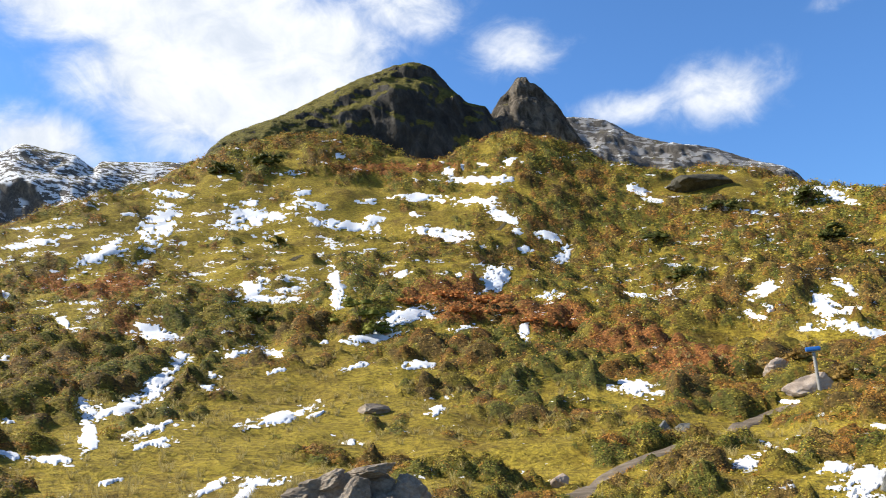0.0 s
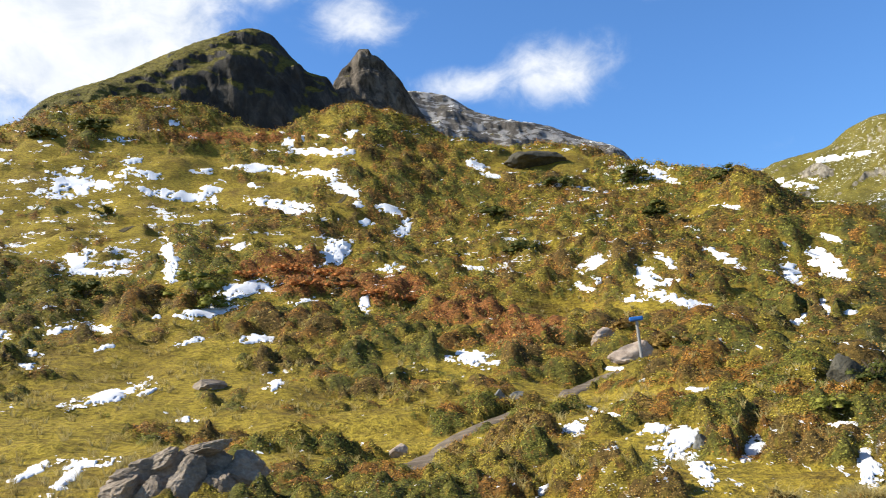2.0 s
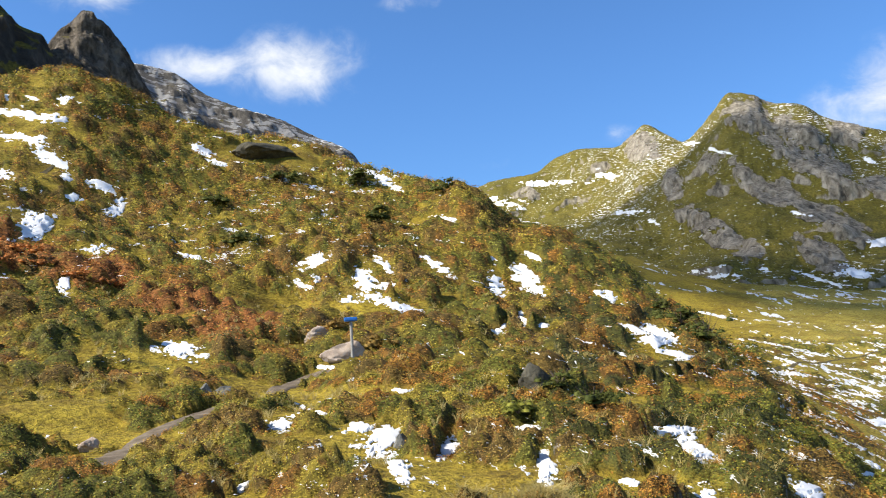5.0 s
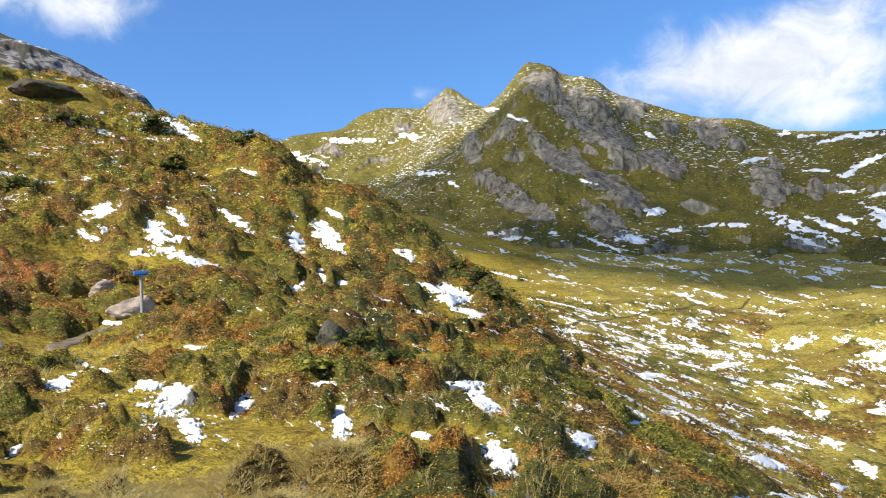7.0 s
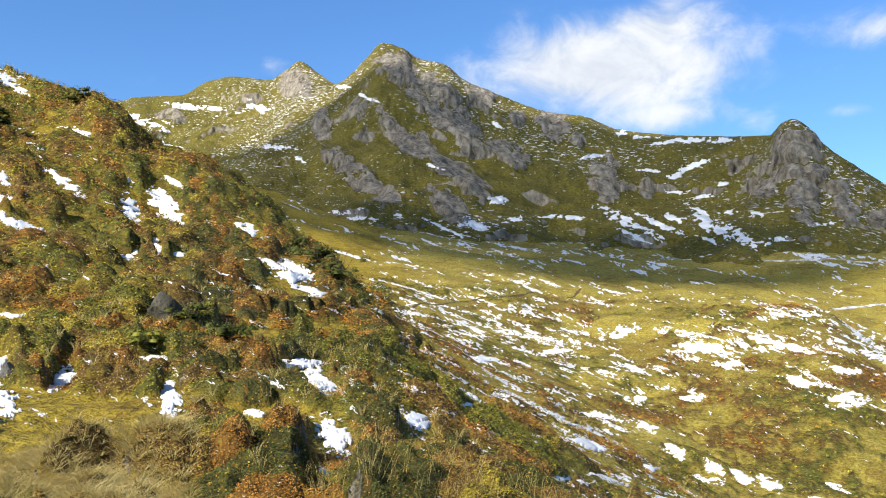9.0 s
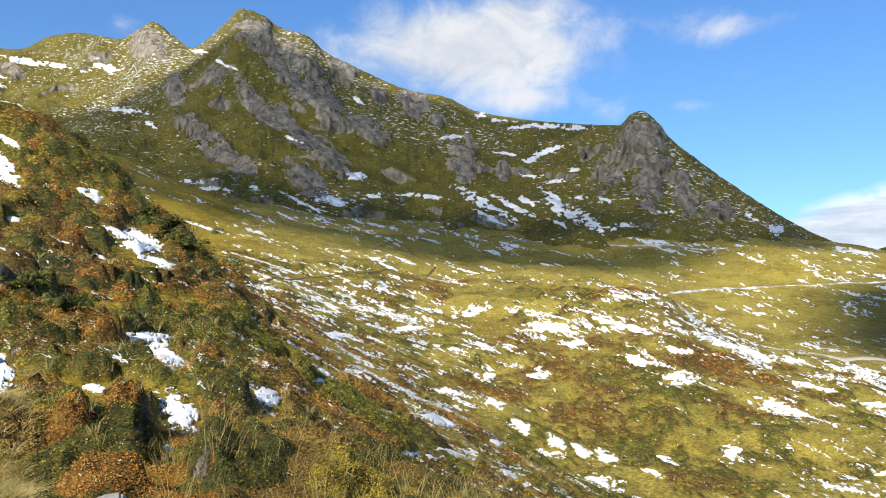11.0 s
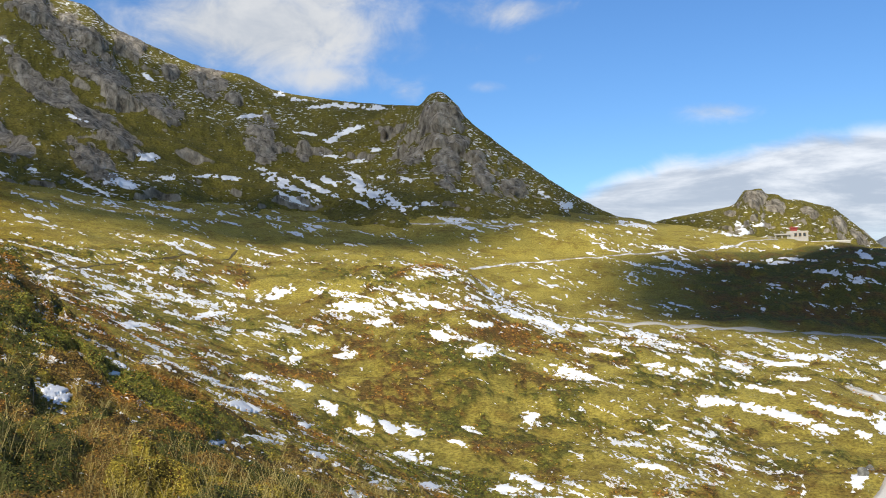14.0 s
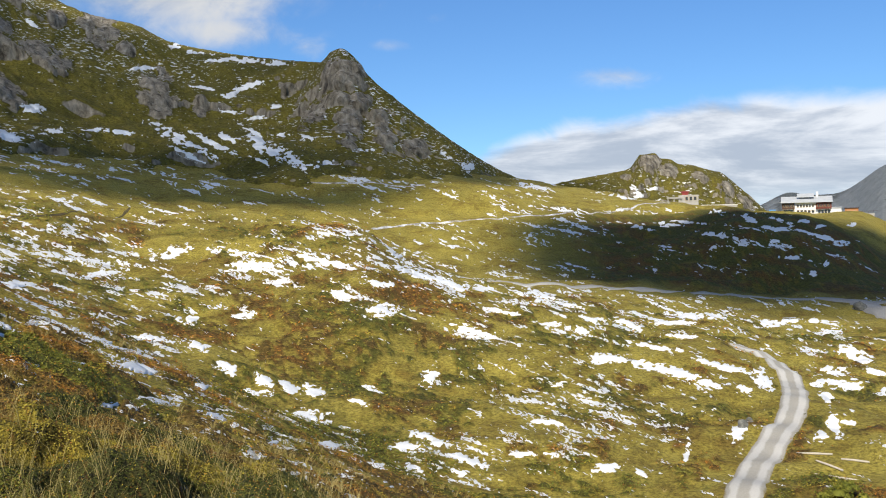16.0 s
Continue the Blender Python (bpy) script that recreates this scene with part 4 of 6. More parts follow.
TRAIL_D = bearings_to_places([(76.5, 1.1), (78.0, 1.24), (80.8, 1.45), (83.6, 1.66), (86, 1.8), (89.1, 2.0), (93.4, 2.25), (95.6, 2.5)])
strip("trail", TRAIL_D, 1.3, FROSTED, "pale path up to the hut under thin snow", "trail", 0.16)
TRAIL_E = bearings_to_places([(66.5, 4.35), (68.3, 4.3), (71.5, 4.15), (74.4, 4.1), (77.5, 4.0), (80, 3.95)])
strip("trail", TRAIL_E, 1.1, FROSTED, "snow-dusted path along the foot of the mountain", "trail", 0.3)

# ---- snow patches ----
# bearing, height angle, angular length and depth, lean
SNOW_HILL_A = [
    (-6.2, 19.26, 0.86, 0.4, 4), (-12.6, 18.64, 0.71, 0.23, 4), (-17.3, 16.51, 2.57, 0.4, 4), (-18.0, 14.62, 2.86, 1.43, -56),
    (-11.8, 15.19, 4.29, 1.03, -8), (-12.1, 16.14, 1.14, 0.34, 4), (-8.9, 16.83, 1.14, 0.46, -16), (-8.2, 16.14, 1.86, 0.46, 14), (-13.0, 15.58, 1.43, 0.46, 24),
    (-0.9, 16.54, 3.43, 0.51, 4), (1.1, 18.1, 1.43, 0.8, 44), (3.9, 17.59, 5.71, 0.63, 1), (5.5, 18.51, 1.71, 0.57, 4), (3.6, 18.53, 0.71, 0.29, 4),
    (2.1, 18.49, 0.57, 0.4, 4), (4.8, 15.07, 2.29, 0.74, 29), (2.9, 16.22, 2.71, 0.57, -1), (0.6, 14.08, 3.57, 0.8, 9),
]
SNOW_HILL_B = [
    (-5.7, 14.68, 3.71, 0.63, 9), (-4.1, 15.09, 1.71, 0.63, -26), (-7.9, 15.08, 1.43, 0.4, 34), (-4.3, 16.34, 1.43, 0.34, 4), (-1.3, 15.48, 1.0, 0.34, 4),
    (-1.3, 17.66, 0.71, 0.23, 4), (4.2, 11.48, 2.29, 1.29, -56), (7.5, 13.73, 1.71, 0.71, 24), (6.1, 12.95, 1.0, 0.51, 4), (8.6, 12.3, 1.71, 0.8, -36),
    (5.7, 14.11, 0.86, 0.4, 4), (7.5, 9.87, 1.71, 0.57, -6), (11.0, 10.88, 1.14, 0.4, 4), (1.7, 11.44, 0.71, 0.29, 4), (-2.2, 11.51, 0.86, 0.4, -16),
    (-11.9, 10.7, 1.71, 0.86, -36), (-10.9, 10.03, 3.14, 0.4, -1), (-9.7, 10.62, 1.29, 0.34, 4), (-6.6, 11.09, 1.71, 0.86, 64),
]
SNOW_HILL_C = [
    (-6.6, 9.98, 1.14, 0.71, 64), (-18.5, 12.16, 1.43, 0.4, 4), (-9.8, 13.88, 0.71, 0.34, 4),
]
SNOW_HEATH_A = [
    (-1.7, 8.93, 3.24, 0.95, -11), (-4.0, 7.59, 3.24, 0.8, -11), (1.9, 7.8, 1.62, 0.6, 4), (5.8, 7.6, 1.62, 0.87, 54), (-1.2, 5.66, 2.37, 0.5, 1),
    (-5.3, 5.66, 1.74, 0.4, -16), (-0.2, 2.65, 1.25, 0.65, -36), (-10.1, 2.53, 4.23, 0.65, -14), (-7.8, 2.69, 1.49, 0.35, -16), (-10.3, 5.48, 1.0, 0.25, -11),
    (-10.6, 6.5, 1.62, 0.4, -4), (-12.6, 6.71, 2.99, 0.65, -6), (-17.7, 7.8, 2.74, 1.0, 19), (-16.2, 6.44, 1.49, 0.7, 4), (-17.4, 4.9, 3.11, 1.25, -51),
    (-17.7, 2.05, 2.99, 0.62, -21), (-14.2, 5.14, 0.75, 0.45, 4), (-14.4, 4.47, 1.25, 0.3, 4), (-17.5, 1.17, 1.99, 0.55, -6),
]
SNOW_HEATH_B = [
    (-13.9, -1.43, 2.49, 0.4, -21), (-11.2, -1.33, 2.62, 0.55, -6), (-12.5, -2.34, 2.49, 0.65, -41), (-5.6, 0.86, 1.12, 0.45, 4), (4.1, 10.92, 1.49, 1.0, -36),
    (-9.7, 10.66, 1.25, 0.3, -1), (-11.3, 9.96, 3.49, 0.35, -1), (-12.2, 10.78, 1.49, 0.9, -46), (-5.9, 7.24, 0.75, 0.25, 4), (-7.3, 7.29, 0.62, 0.25, 4),
    (-6.3, 10.03, 1.0, 0.5, 4),
]
SNOW_PATH_A = [
    (12.5, 3.74, 2.74, 1.0, 17), (18.7, -1.21, 1.99, 0.7, -10), (21.0, -0.64, 2.24, 0.55, 17), (23.8, -1.57, 2.24, 0.62, 7), (25.2, -2.09, 2.24, 1.25, -18),
    (24.5, -3.01, 2.49, 0.62, 17), (26.1, -3.87, 2.12, 1.05, 52), (29.6, -3.03, 1.25, 0.8, -28), (35.4, -4.28, 2.74, 1.2, 84), (34.7, -2.0, 1.49, 0.45, -13),
    (16.4, -4.84, 1.0, 0.45, -28), (21.5, 2.41, 1.25, 0.25, 2), (21.0, 9.3, 2.74, 0.65, -23), (20.1, 7.72, 1.49, 0.45, 22), (21.1, 8.05, 1.0, 0.4, 2),
    (24.2, 7.8, 1.99, 1.12, 57), (25.7, 7.49, 1.99, 0.45, 12), (26.4, 6.22, 2.99, 0.7, 17), (24.7, 6.79, 1.74, 0.5, 2),
]
SNOW_PATH_B = [
    (23.2, 6.73, 1.25, 0.45, 2), (25.4, 8.99, 1.49, 0.5, 42), (29.0, 8.74, 2.74, 0.5, 37), (34.9, 7.49, 2.24, 1.12, 47), (34.4, 5.07, 0.8, 0.45, 82),
    (33.3, 4.77, 0.62, 0.4, 2), (32.9, 4.31, 1.12, 0.3, 2), (30.0, 5.02, 1.0, 0.35, -13), (32.8, 7.34, 1.62, 0.75, 72), (32.7, 9.0, 1.12, 0.4, 32),
    (35.3, 9.1, 1.74, 0.4, 27), (13.2, 9.5, 1.49, 0.3, 12), (26.6, 0.73, 1.37, 0.3, 2),
]
SNOW_SPUR_A = [
    (25.7, 14.32, 2.77, 0.59, 32), (24.6, 14.86, 1.48, 0.52, 22), (29.5, 11.81, 1.66, 0.52, 12), (34.9, 7.6, 2.03, 0.96, 37), (35.6, 11.05, 2.22, 0.44, 22),
    (36.7, 10.59, 1.48, 0.37, 12), (42.8, 3.51, 2.22, 1.11, 32), (44.2, 2.26, 1.29, 0.37, 2), (40.2, 6.08, 2.4, 0.81, 42), (41.2, -1.26, 2.22, 0.44, 2),
    (43.6, -2.35, 2.22, 0.59, 7), (44.5, -3.58, 2.03, 0.66, 32), (34.5, -1.92, 1.85, 0.52, 2), (29.4, -2.99, 1.11, 0.66, -28), (13.8, 16.17, 1.85, 0.52, 32),
    (17.8, 16.04, 0.74, 0.37, 2), (14.5, 15.43, 1.85, 0.3, 17), (21.0, 13.99, 1.11, 0.37, 2), (21.7, 12.12, 1.11, 0.37, 2),
]
SNOW_NEAR_A = [
    (45.6, -6.92, 2.77, 1.66, 32), (50.8, -5.86, 1.85, 1.03, 22), (48.9, -4.55, 1.48, 0.44, 2), (43.7, -2.18, 2.22, 0.44, 2), (41.2, -1.19, 2.22, 0.52, 12),
    (44.8, -3.29, 2.03, 0.59, 32), (55.2, -1.99, 1.85, 0.37, 2), (53.0, -3.87, 4.43, 0.44, 22), (40.5, -5.29, 0.92, 0.37, 2), (48.8, -4.6, 1.49, 0.45, 15),
    (44.2, -3.16, 1.74, 0.35, 20), (45.1, -9.33, 1.99, 0.7, 20), (34.3, -1.94, 1.25, 0.3, 0), (29.2, -3.05, 1.37, 0.85, -40), (42.1, 4.02, 2.74, 0.55, 10),
    (43.4, 3.47, 1.25, 0.6, 50), (44.1, 2.45, 1.99, 0.3, 15), (32.8, 4.39, 1.25, 0.25, 0), (36.0, 4.64, 1.0, 0.25, 0),
]
SNOW_NEAR_B = [
    (40.6, -5.38, 0.87, 0.3, 0), (51.9, -3.81, 1.49, 0.7, 15), (50.5, -1.61, 1.25, 0.25, 10),
]
SNOW_SLOPE_A = [
    (56.6, -4.19, 3.99, 0.42, 23), (59.4, -5.58, 3.99, 0.5, 19), (60.3, -6.02, 1.74, 0.45, 26), (57.1, -11.21, 2.37, 0.6, 1), (60.1, -9.58, 1.0, 0.55, 11),
    (62.8, -9.35, 2.74, 0.3, 16), (61.8, -7.21, 2.24, 0.55, 16), (62.7, -5.51, 2.49, 0.35, 11), (65.4, -6.1, 1.49, 0.5, 21), (67.3, -7.73, 1.49, 0.85, 41),
    (69.4, -8.42, 1.12, 0.8, 41), (68.7, -9.1, 1.99, 0.45, 6), (65.6, -8.64, 1.0, 0.4, 1), (66.3, -10.5, 1.74, 0.35, 21), (72.4, -10.93, 1.99, 0.9, 16),
    (70.3, -10.48, 1.49, 0.3, 16), (72.8, -9.39, 1.99, 0.65, 21), (71.2, -9.09, 0.87, 0.65, 1), (73.5, -12.63, 1.49, 0.45, 16),
]
SNOW_SLOPE_B = [
    (78.4, -12.9, 1.99, 0.55, 6), (77.1, -14.4, 1.99, 0.6, 26), (80.2, -12.46, 1.99, 0.55, 21), (54.9, -7.92, 1.37, 0.35, 11), (54.5, -4.94, 1.0, 0.3, 1),
    (70.1, -12.4, 1.25, 0.25, 1), (58.5, -6.88, 0.74, 0.22, 10), (62.1, -7.47, 1.67, 0.26, 25), (60.9, -7.67, 0.81, 0.3, 15), (71.1, -8.89, 1.26, 0.44, 30),
    (75.6, -10.08, 1.7, 0.3, 25), (81.5, -14.32, 1.48, 0.44, 25), (78.9, -14.28, 1.63, 0.44, 25), (74.9, -11.72, 1.11, 0.22, 20), (76.4, -9.27, 1.48, 0.37, 25),
]
SNOW_MOUND_A = [
    (80.2, -8.48, 1.37, 0.9, -49), (65.0, -4.54, 1.12, 0.85, 41), (68.3, -4.41, 1.49, 0.45, 1), (63.9, -0.23, 1.99, 0.55, -19), (67.3, -0.27, 1.99, 0.4, 11),
    (68.9, -1.27, 2.74, 0.62, 6), (70.7, -2.23, 1.74, 0.3, 1), (74.3, -3.09, 1.87, 0.9, 21), (77.0, -4.0, 1.99, 1.1, 11), (77.3, -2.52, 3.49, 0.45, 13),
    (73.4, -0.97, 3.99, 0.4, 15), (79.8, -1.93, 2.74, 0.45, 16), (78.3, -0.67, 1.49, 0.55, 26), (59.9, -1.45, 2.24, 0.35, -4), (59.0, -0.73, 2.49, 0.35, 6),
    (81.7, -2.58, 1.99, 0.45, 21), (87.8, -3.62, 3.74, 0.5, 15), (84.8, -4.34, 2.99, 0.35, 13), (83.1, -5.69, 3.49, 0.65, 16),
]
SNOW_MOUND_B = [
    (88.3, -5.22, 1.99, 0.35, 11), (90.1, -5.59, 1.0, 0.45, 21), (90.7, -4.85, 1.49, 0.4, 16), (93.1, -5.21, 1.99, 0.45, 16), (95.0, -6.63, 4.48, 0.32, 11),
    (91.6, -7.39, 2.24, 0.55, 1), (95.9, -8.15, 4.73, 0.5, 13), (98.9, -7.72, 2.99, 0.4, 13), (97.7, -8.69, 1.74, 0.45, 11), (99.7, -8.97, 1.12, 0.55, 11),
    (101.1, -8.34, 1.37, 0.8, 51), (88.7, -8.99, 1.25, 0.2, -9), (99.7, -11.6, 1.37, 0.7, -49), (96.5, -13.13, 1.62, 0.3, -79),
]
SNOW_ROAD_A = [
    (96.6, -4.58, 4.23, 0.32, 1), (96.0, -5.06, 2.49, 0.27, 1), (101.4, -4.98, 1.25, 0.55, 1), (102.7, -4.84, 1.49, 0.25, -4), (103.9, -4.77, 1.0, 0.25, 1),
    (104.9, -5.47, 1.25, 0.45, -14), (106.3, -6.77, 1.49, 0.85, 21), (105.4, -8.48, 2.37, 0.65, 1), (105.2, -7.71, 1.25, 0.55, 1), (104.7, -9.29, 1.05, 0.65, 31),
    (105.1, -10.82, 1.49, 0.65, 61), (105.8, -10.66, 1.25, 0.27, 1), (104.4, -11.64, 0.75, 0.55, -49), (107.4, -7.71, 1.25, 0.32, 16), (107.6, -8.79, 0.75, 0.37, 1),
    (91.6, -14.14, 1.49, 0.55, -9), (82.7, -13.78, 2.49, 0.5, 16), (86.2, -13.43, 1.49, 0.32, 1), (88.2, -13.52, 1.0, 0.32, 1),
]
SNOW_ROAD_B = [
    (87.7, -11.4, 1.99, 0.3, 1), (93.7, -14.4, 1.0, 0.27, 21), (96.2, -5.89, 1.74, 0.3, 6), (103.7, -6.53, 1.49, 0.22, 6),
]
SNOW_MASSIF_A = [
    (46.1, 7.55, 1.49, 0.27, 0), (47.3, 7.12, 1.49, 0.27, 5), (56.1, 8.32, 1.12, 0.45, 0), (52.8, 6.48, 2.48, 0.22, 25), (54.8, 6.72, 1.49, 0.6, 20),
    (57.2, 7.03, 0.99, 0.32, 0), (41.8, 11.63, 2.23, 0.32, 3), (43.1, 10.85, 0.74, 0.3, 20), (45.9, 15.56, 0.87, 0.2, 0), (47.3, 15.0, 1.98, 0.2, 20),
    (40.4, 14.14, 1.49, 0.6, 10), (36.6, 13.8, 4.46, 0.3, 3), (33.2, 12.75, 2.98, 0.64, 15), (52.1, 10.51, 0.99, 0.2, 15), (56.3, 13.1, 0.74, 0.25, 30),
    (49.7, 7.39, 0.62, 0.2, 0), (59.8, 13.97, 1.72, 0.27, 8), (65.2, 12.26, 2.22, 0.34, 10), (68.3, 11.75, 3.2, 0.34, 0),
]
SNOW_MASSIF_B = [
    (70.6, 11.61, 1.48, 0.3, 0), (68.3, 9.99, 2.46, 0.44, -25), (62.4, 11.06, 1.11, 0.32, -5), (70.6, 9.01, 0.69, 0.3, 0), (64.6, 6.78, 3.57, 0.59, 28),
    (65.0, 5.81, 1.97, 0.32, 25), (66.7, 6.49, 2.71, 0.32, 28), (69.4, 6.76, 2.71, 0.79, 42), (71.5, 5.63, 2.46, 0.69, 25), (67.5, 6.94, 0.99, 0.37, 20),
    (67.4, 8.61, 0.99, 0.27, 10), (69.1, 8.23, 1.23, 0.2, -5), (70.8, 7.18, 0.74, 0.2, 0), (72.5, 6.98, 1.11, 0.27, 5), (75.9, 6.21, 1.23, 0.2, 0),
    (69.7, 5.45, 1.48, 0.25, 20), (73.7, 5.44, 1.23, 0.22, 0), (60.4, 7.19, 2.96, 0.22, 5), (56.0, 8.39, 1.23, 0.37, -10),
]
SNOW_MASSIF_C = [
    (54.9, 6.68, 1.97, 0.44, 5), (57.1, 7.04, 0.99, 0.3, -10), (66.1, 9.97, 1.48, 0.2, 10),
]
SNOW_MASSIF_D = [
    (81.0, 7.4, 1.8, 0.35, 30), (82.4, 6.6, 1.9, 0.35, 32), (84.0, 5.6, 1.8, 0.35, 33), (85.3, 4.75, 1.3, 0.3, 30), (82.8, 5.1, 0.8, 0.55, 30), (81.3, 5.9, 0.9, 0.3, 20),
]
SNOW_PASS_A = [
    (98.9, 1.85, 1.24, 0.28, 6), (100.4, 1.41, 0.77, 0.34, 26), (98.2, 0.5, 1.47, 0.31, 9), (100.0, -0.04, 0.65, 0.37, 1), (98.3, -0.32, 0.46, 0.34, 1),
    (101.9, 0.73, 1.7, 0.28, 6), (101.9, -0.14, 0.77, 0.37, 11), (104.3, 0.33, 2.63, 0.22, 19), (105.5, -0.18, 0.77, 0.25, 11), (101.9, 1.38, 1.7, 0.19, 21),
    (93.7, 3.13, 0.93, 0.46, 31), (94.8, 3.44, 0.93, 0.22, -7), (92.7, 2.14, 1.7, 0.15, -3), (93.9, 1.02, 1.08, 0.31, 16), (96.8, 1.26, 1.85, 0.15, 6),
    (102.7, -1.01, 0.93, 0.31, 1), (104.0, -1.94, 0.34, 0.4, 61), (104.7, -1.38, 0.46, 0.31, 1), (106.2, 0.93, 0.46, 0.22, -29),
]
SNOW_PASS_B = [
    (103.4, 1.17, 0.77, 0.19, -4), (104.4, 0.87, 0.77, 0.22, -4), (95.6, 1.14, 1.39, 0.28, 6), (92.9, 2.92, 1.39, 0.19, 11),
]
SNOW_LEFT_A = [
    (-21.2, 12.66, 2.64, 0.86, -33), (-24.8, 13.17, 1.68, 0.38, 2), (-25.8, 12.71, 1.68, 0.29, -8), (-23.1, 14.11, 1.2, 0.19, 2), (-23.1, 8.37, 1.32, 0.53, 32),
    (-21.4, 7.2, 0.84, 0.62, 82), (-21.6, 3.17, 1.44, 0.96, 42), (-21.4, 1.66, 1.8, 0.86, 82), (-19.6, 3.32, 3.12, 0.82, -18), (-23.0, 0.33, 1.92, 0.53, 2),
    (-25.5, 0.68, 1.92, 0.48, 12), (-25.7, 2.58, 1.2, 0.34, 2), (-20.0, -1.03, 1.2, 0.26, -13), (-26.2, 6.25, 0.72, 0.29, 2), (-23.9, 11.41, 1.08, 0.24, 2),
    (-18.6, 12.22, 1.2, 0.34, 2), (-19.7, 15.11, 0.96, 0.19, 2), (-26.5, 9.86, 0.96, 0.34, 22),
]


SCRAPS = []


def pieces(keep):
    """Numbers the joined pieces of a mask, the largest first, from 1."""
    mark = np.zeros(keep.shape, int)
    sizes = []
    for i, j in zip(*np.nonzero(keep)):
        if mark[i, j]:
            continue
        sizes.append(0)
        todo = [(i, j)]
        mark[i, j] = len(sizes)
        while todo:
            a, b = todo.pop()
            sizes[-1] += 1
            for c, d in ((a + 1, b), (a - 1, b), (a, b + 1), (a, b - 1)):
                if 0 <= c < keep.shape[0] and 0 <= d < keep.shape[1] and keep[c, d] and not mark[c, d]:
                    mark[c, d] = len(sizes)
                    todo.append((c, d))
    rank = np.zeros(len(sizes) + 1, int)
    rank[1 + np.argsort(-np.array(sizes))] = np.arange(1, len(sizes) + 1)
    return rank[mark]


def snow_patch(a, e, w, h, lean, seed):
    """A thin melting sheet of snow with a ragged edge, draped over the land."""
    met = sight(a, e)
    if met is None:
        return
    p, nrm, land_ob = met
    r = (p - EYE).length
    k = r * math.pi / 180
    c, s = math.cos(radians(lean)), math.sin(radians(lean))
    nu = int(np.clip(w * 40, 14, 110))
    nv = int(np.clip(h * 44, 10, 56))
    u, v = np.meshgrid(np.linspace(-1.4, 1.4, nu), np.linspace(-1.4, 1.4, nv))
    da, de = (u * c * w + v * s * h) / 2 / math.cos(radians(e)), (-u * s * w + v * c * h) / 2
    # ragged along level bands, with holes where the growth pokes through
    rag = fbm(da * 2.6 + seed * 7.1, de * 5.6, 0 * u, 4, seed % 50, 0.7)
    bend = fbm(u * 1.2 + seed * 3.3, v * 1.1, 0 * u, 2, seed % 50 + 9)
    ell = 1 - np.sqrt(u * u + v * v)
    f = ell + 0.70 * rag + 0.42 * bend - 0.10
    inside = f > 0
    if inside.sum() < 4:
        return
    x, y, z = np.zeros_like(u), np.zeros_like(u), np.full(u.shape, np.nan)
    wanted = inside.copy()
    wanted[1:], wanted[:-1] = wanted[1:] | inside[:-1], wanted[:-1] | inside[1:]
    wanted[:, 1:], wanted[:, :-1] = wanted[:, 1:] | wanted[:, :-1].copy(), wanted[:, :-1] | wanted[:, 1:].copy()
    for i, j in zip(*np.nonzero(wanted)):
        ok, q, _, _ = land_ob.ray_cast(EYE, bearing(a + da[i, j], e + de[i, j]))
        if ok:
            x[i, j], y[i, j], z[i, j] = q
    d = np.hypot(x, y)
    corner = [(slice(None, -1), slice(None, -1)), (slice(1, None), slice(None, -1)), (slice(None, -1), slice(1, None)), (slice(1, None), slice(1, None))]
    quad = sum(inside[q].astype(int) for q in corner)
    far, close = np.maximum.reduce([d[q] for q in corner]), np.minimum.reduce([d[q] for q in corner])
    keep = (quad >= 2) & ~np.isnan(sum(z[q] for q in corner)) & (far < close * 1.07)
    if keep.sum() < 4:
        return
    blobs = pieces(keep)
    keep = blobs == 1
    thick = 0.03 + 0.0008 * r
    touch = np.pad(keep.astype(int), 1)
    inner = touch[:-1, :-1] + touch[1:, :-1] + touch[:-1, 1:] + touch[1:, 1:]
    loose = (blobs > 0) & ~keep
    place = np.stack([x, y, z], -1)
    if loose.any():
        li, lj = np.nonzero(loose)
        at = np.stack([li * nu + lj, li * nu + lj + 1, (li + 1) * nu + lj + 1, (li + 1) * nu + lj], -1)
        SCRAPS.append((place + (0, 0, 0.6 * thick)).reshape(-1, 3)[at].reshape(-1, 3))
    place[..., 2] += np.where(inner == 4, thick * np.clip(0.6 + 0.8 * ell, 0.5, 1.1), -0.1 * thick)
    ii, jj = np.nonzero(keep)
    quads = np.stack([ii * nu + jj, ii * nu + jj + 1, (ii + 1) * nu + jj + 1, (ii + 1) * nu + jj], -1)
    used, inv = np.unique(quads, return_inverse=True)
    me = bpy.data.meshes.new("snow_patch")
    co = place.reshape(-1, 3)[used]
    mesh_from(me, co - np.array(p), inv.reshape(-1, 4))
    if me.polygons[0].normal.z < 0:
        me.flip_normals()
    me.materials.append(SNOW)
    ob = new("snow_patch", me)
    ob.location = p
    where = {"ground": "grass and dwarf shrubs", "massif": "the green mountainside", "grassy_dome": "grass under the cliff"}.get(land_ob.name, "the rocky slope")
    size = "broad" if w * k > 4 else "small"
    tagged(ob, f"{size} patch of thin melting white snow on {where}", "snow patch", "snow patches")
    if land_ob is ground and r < 140:
        mid = co[:, :2].mean(0)
        val, vec = np.linalg.eigh(np.cov((co[:, :2] - mid).T))
        U, V = (Vector(vec[:, m]) * max(0.12, 1.9 * math.sqrt(max(val[m], 0))) for m in (1, 0))
        KEEP_OFF.append((mid[0], mid[1], U.x, U.y, V.x, V.y, 1.0))
        SNOW_FIELDS.append((mid[0], mid[1], U, V))


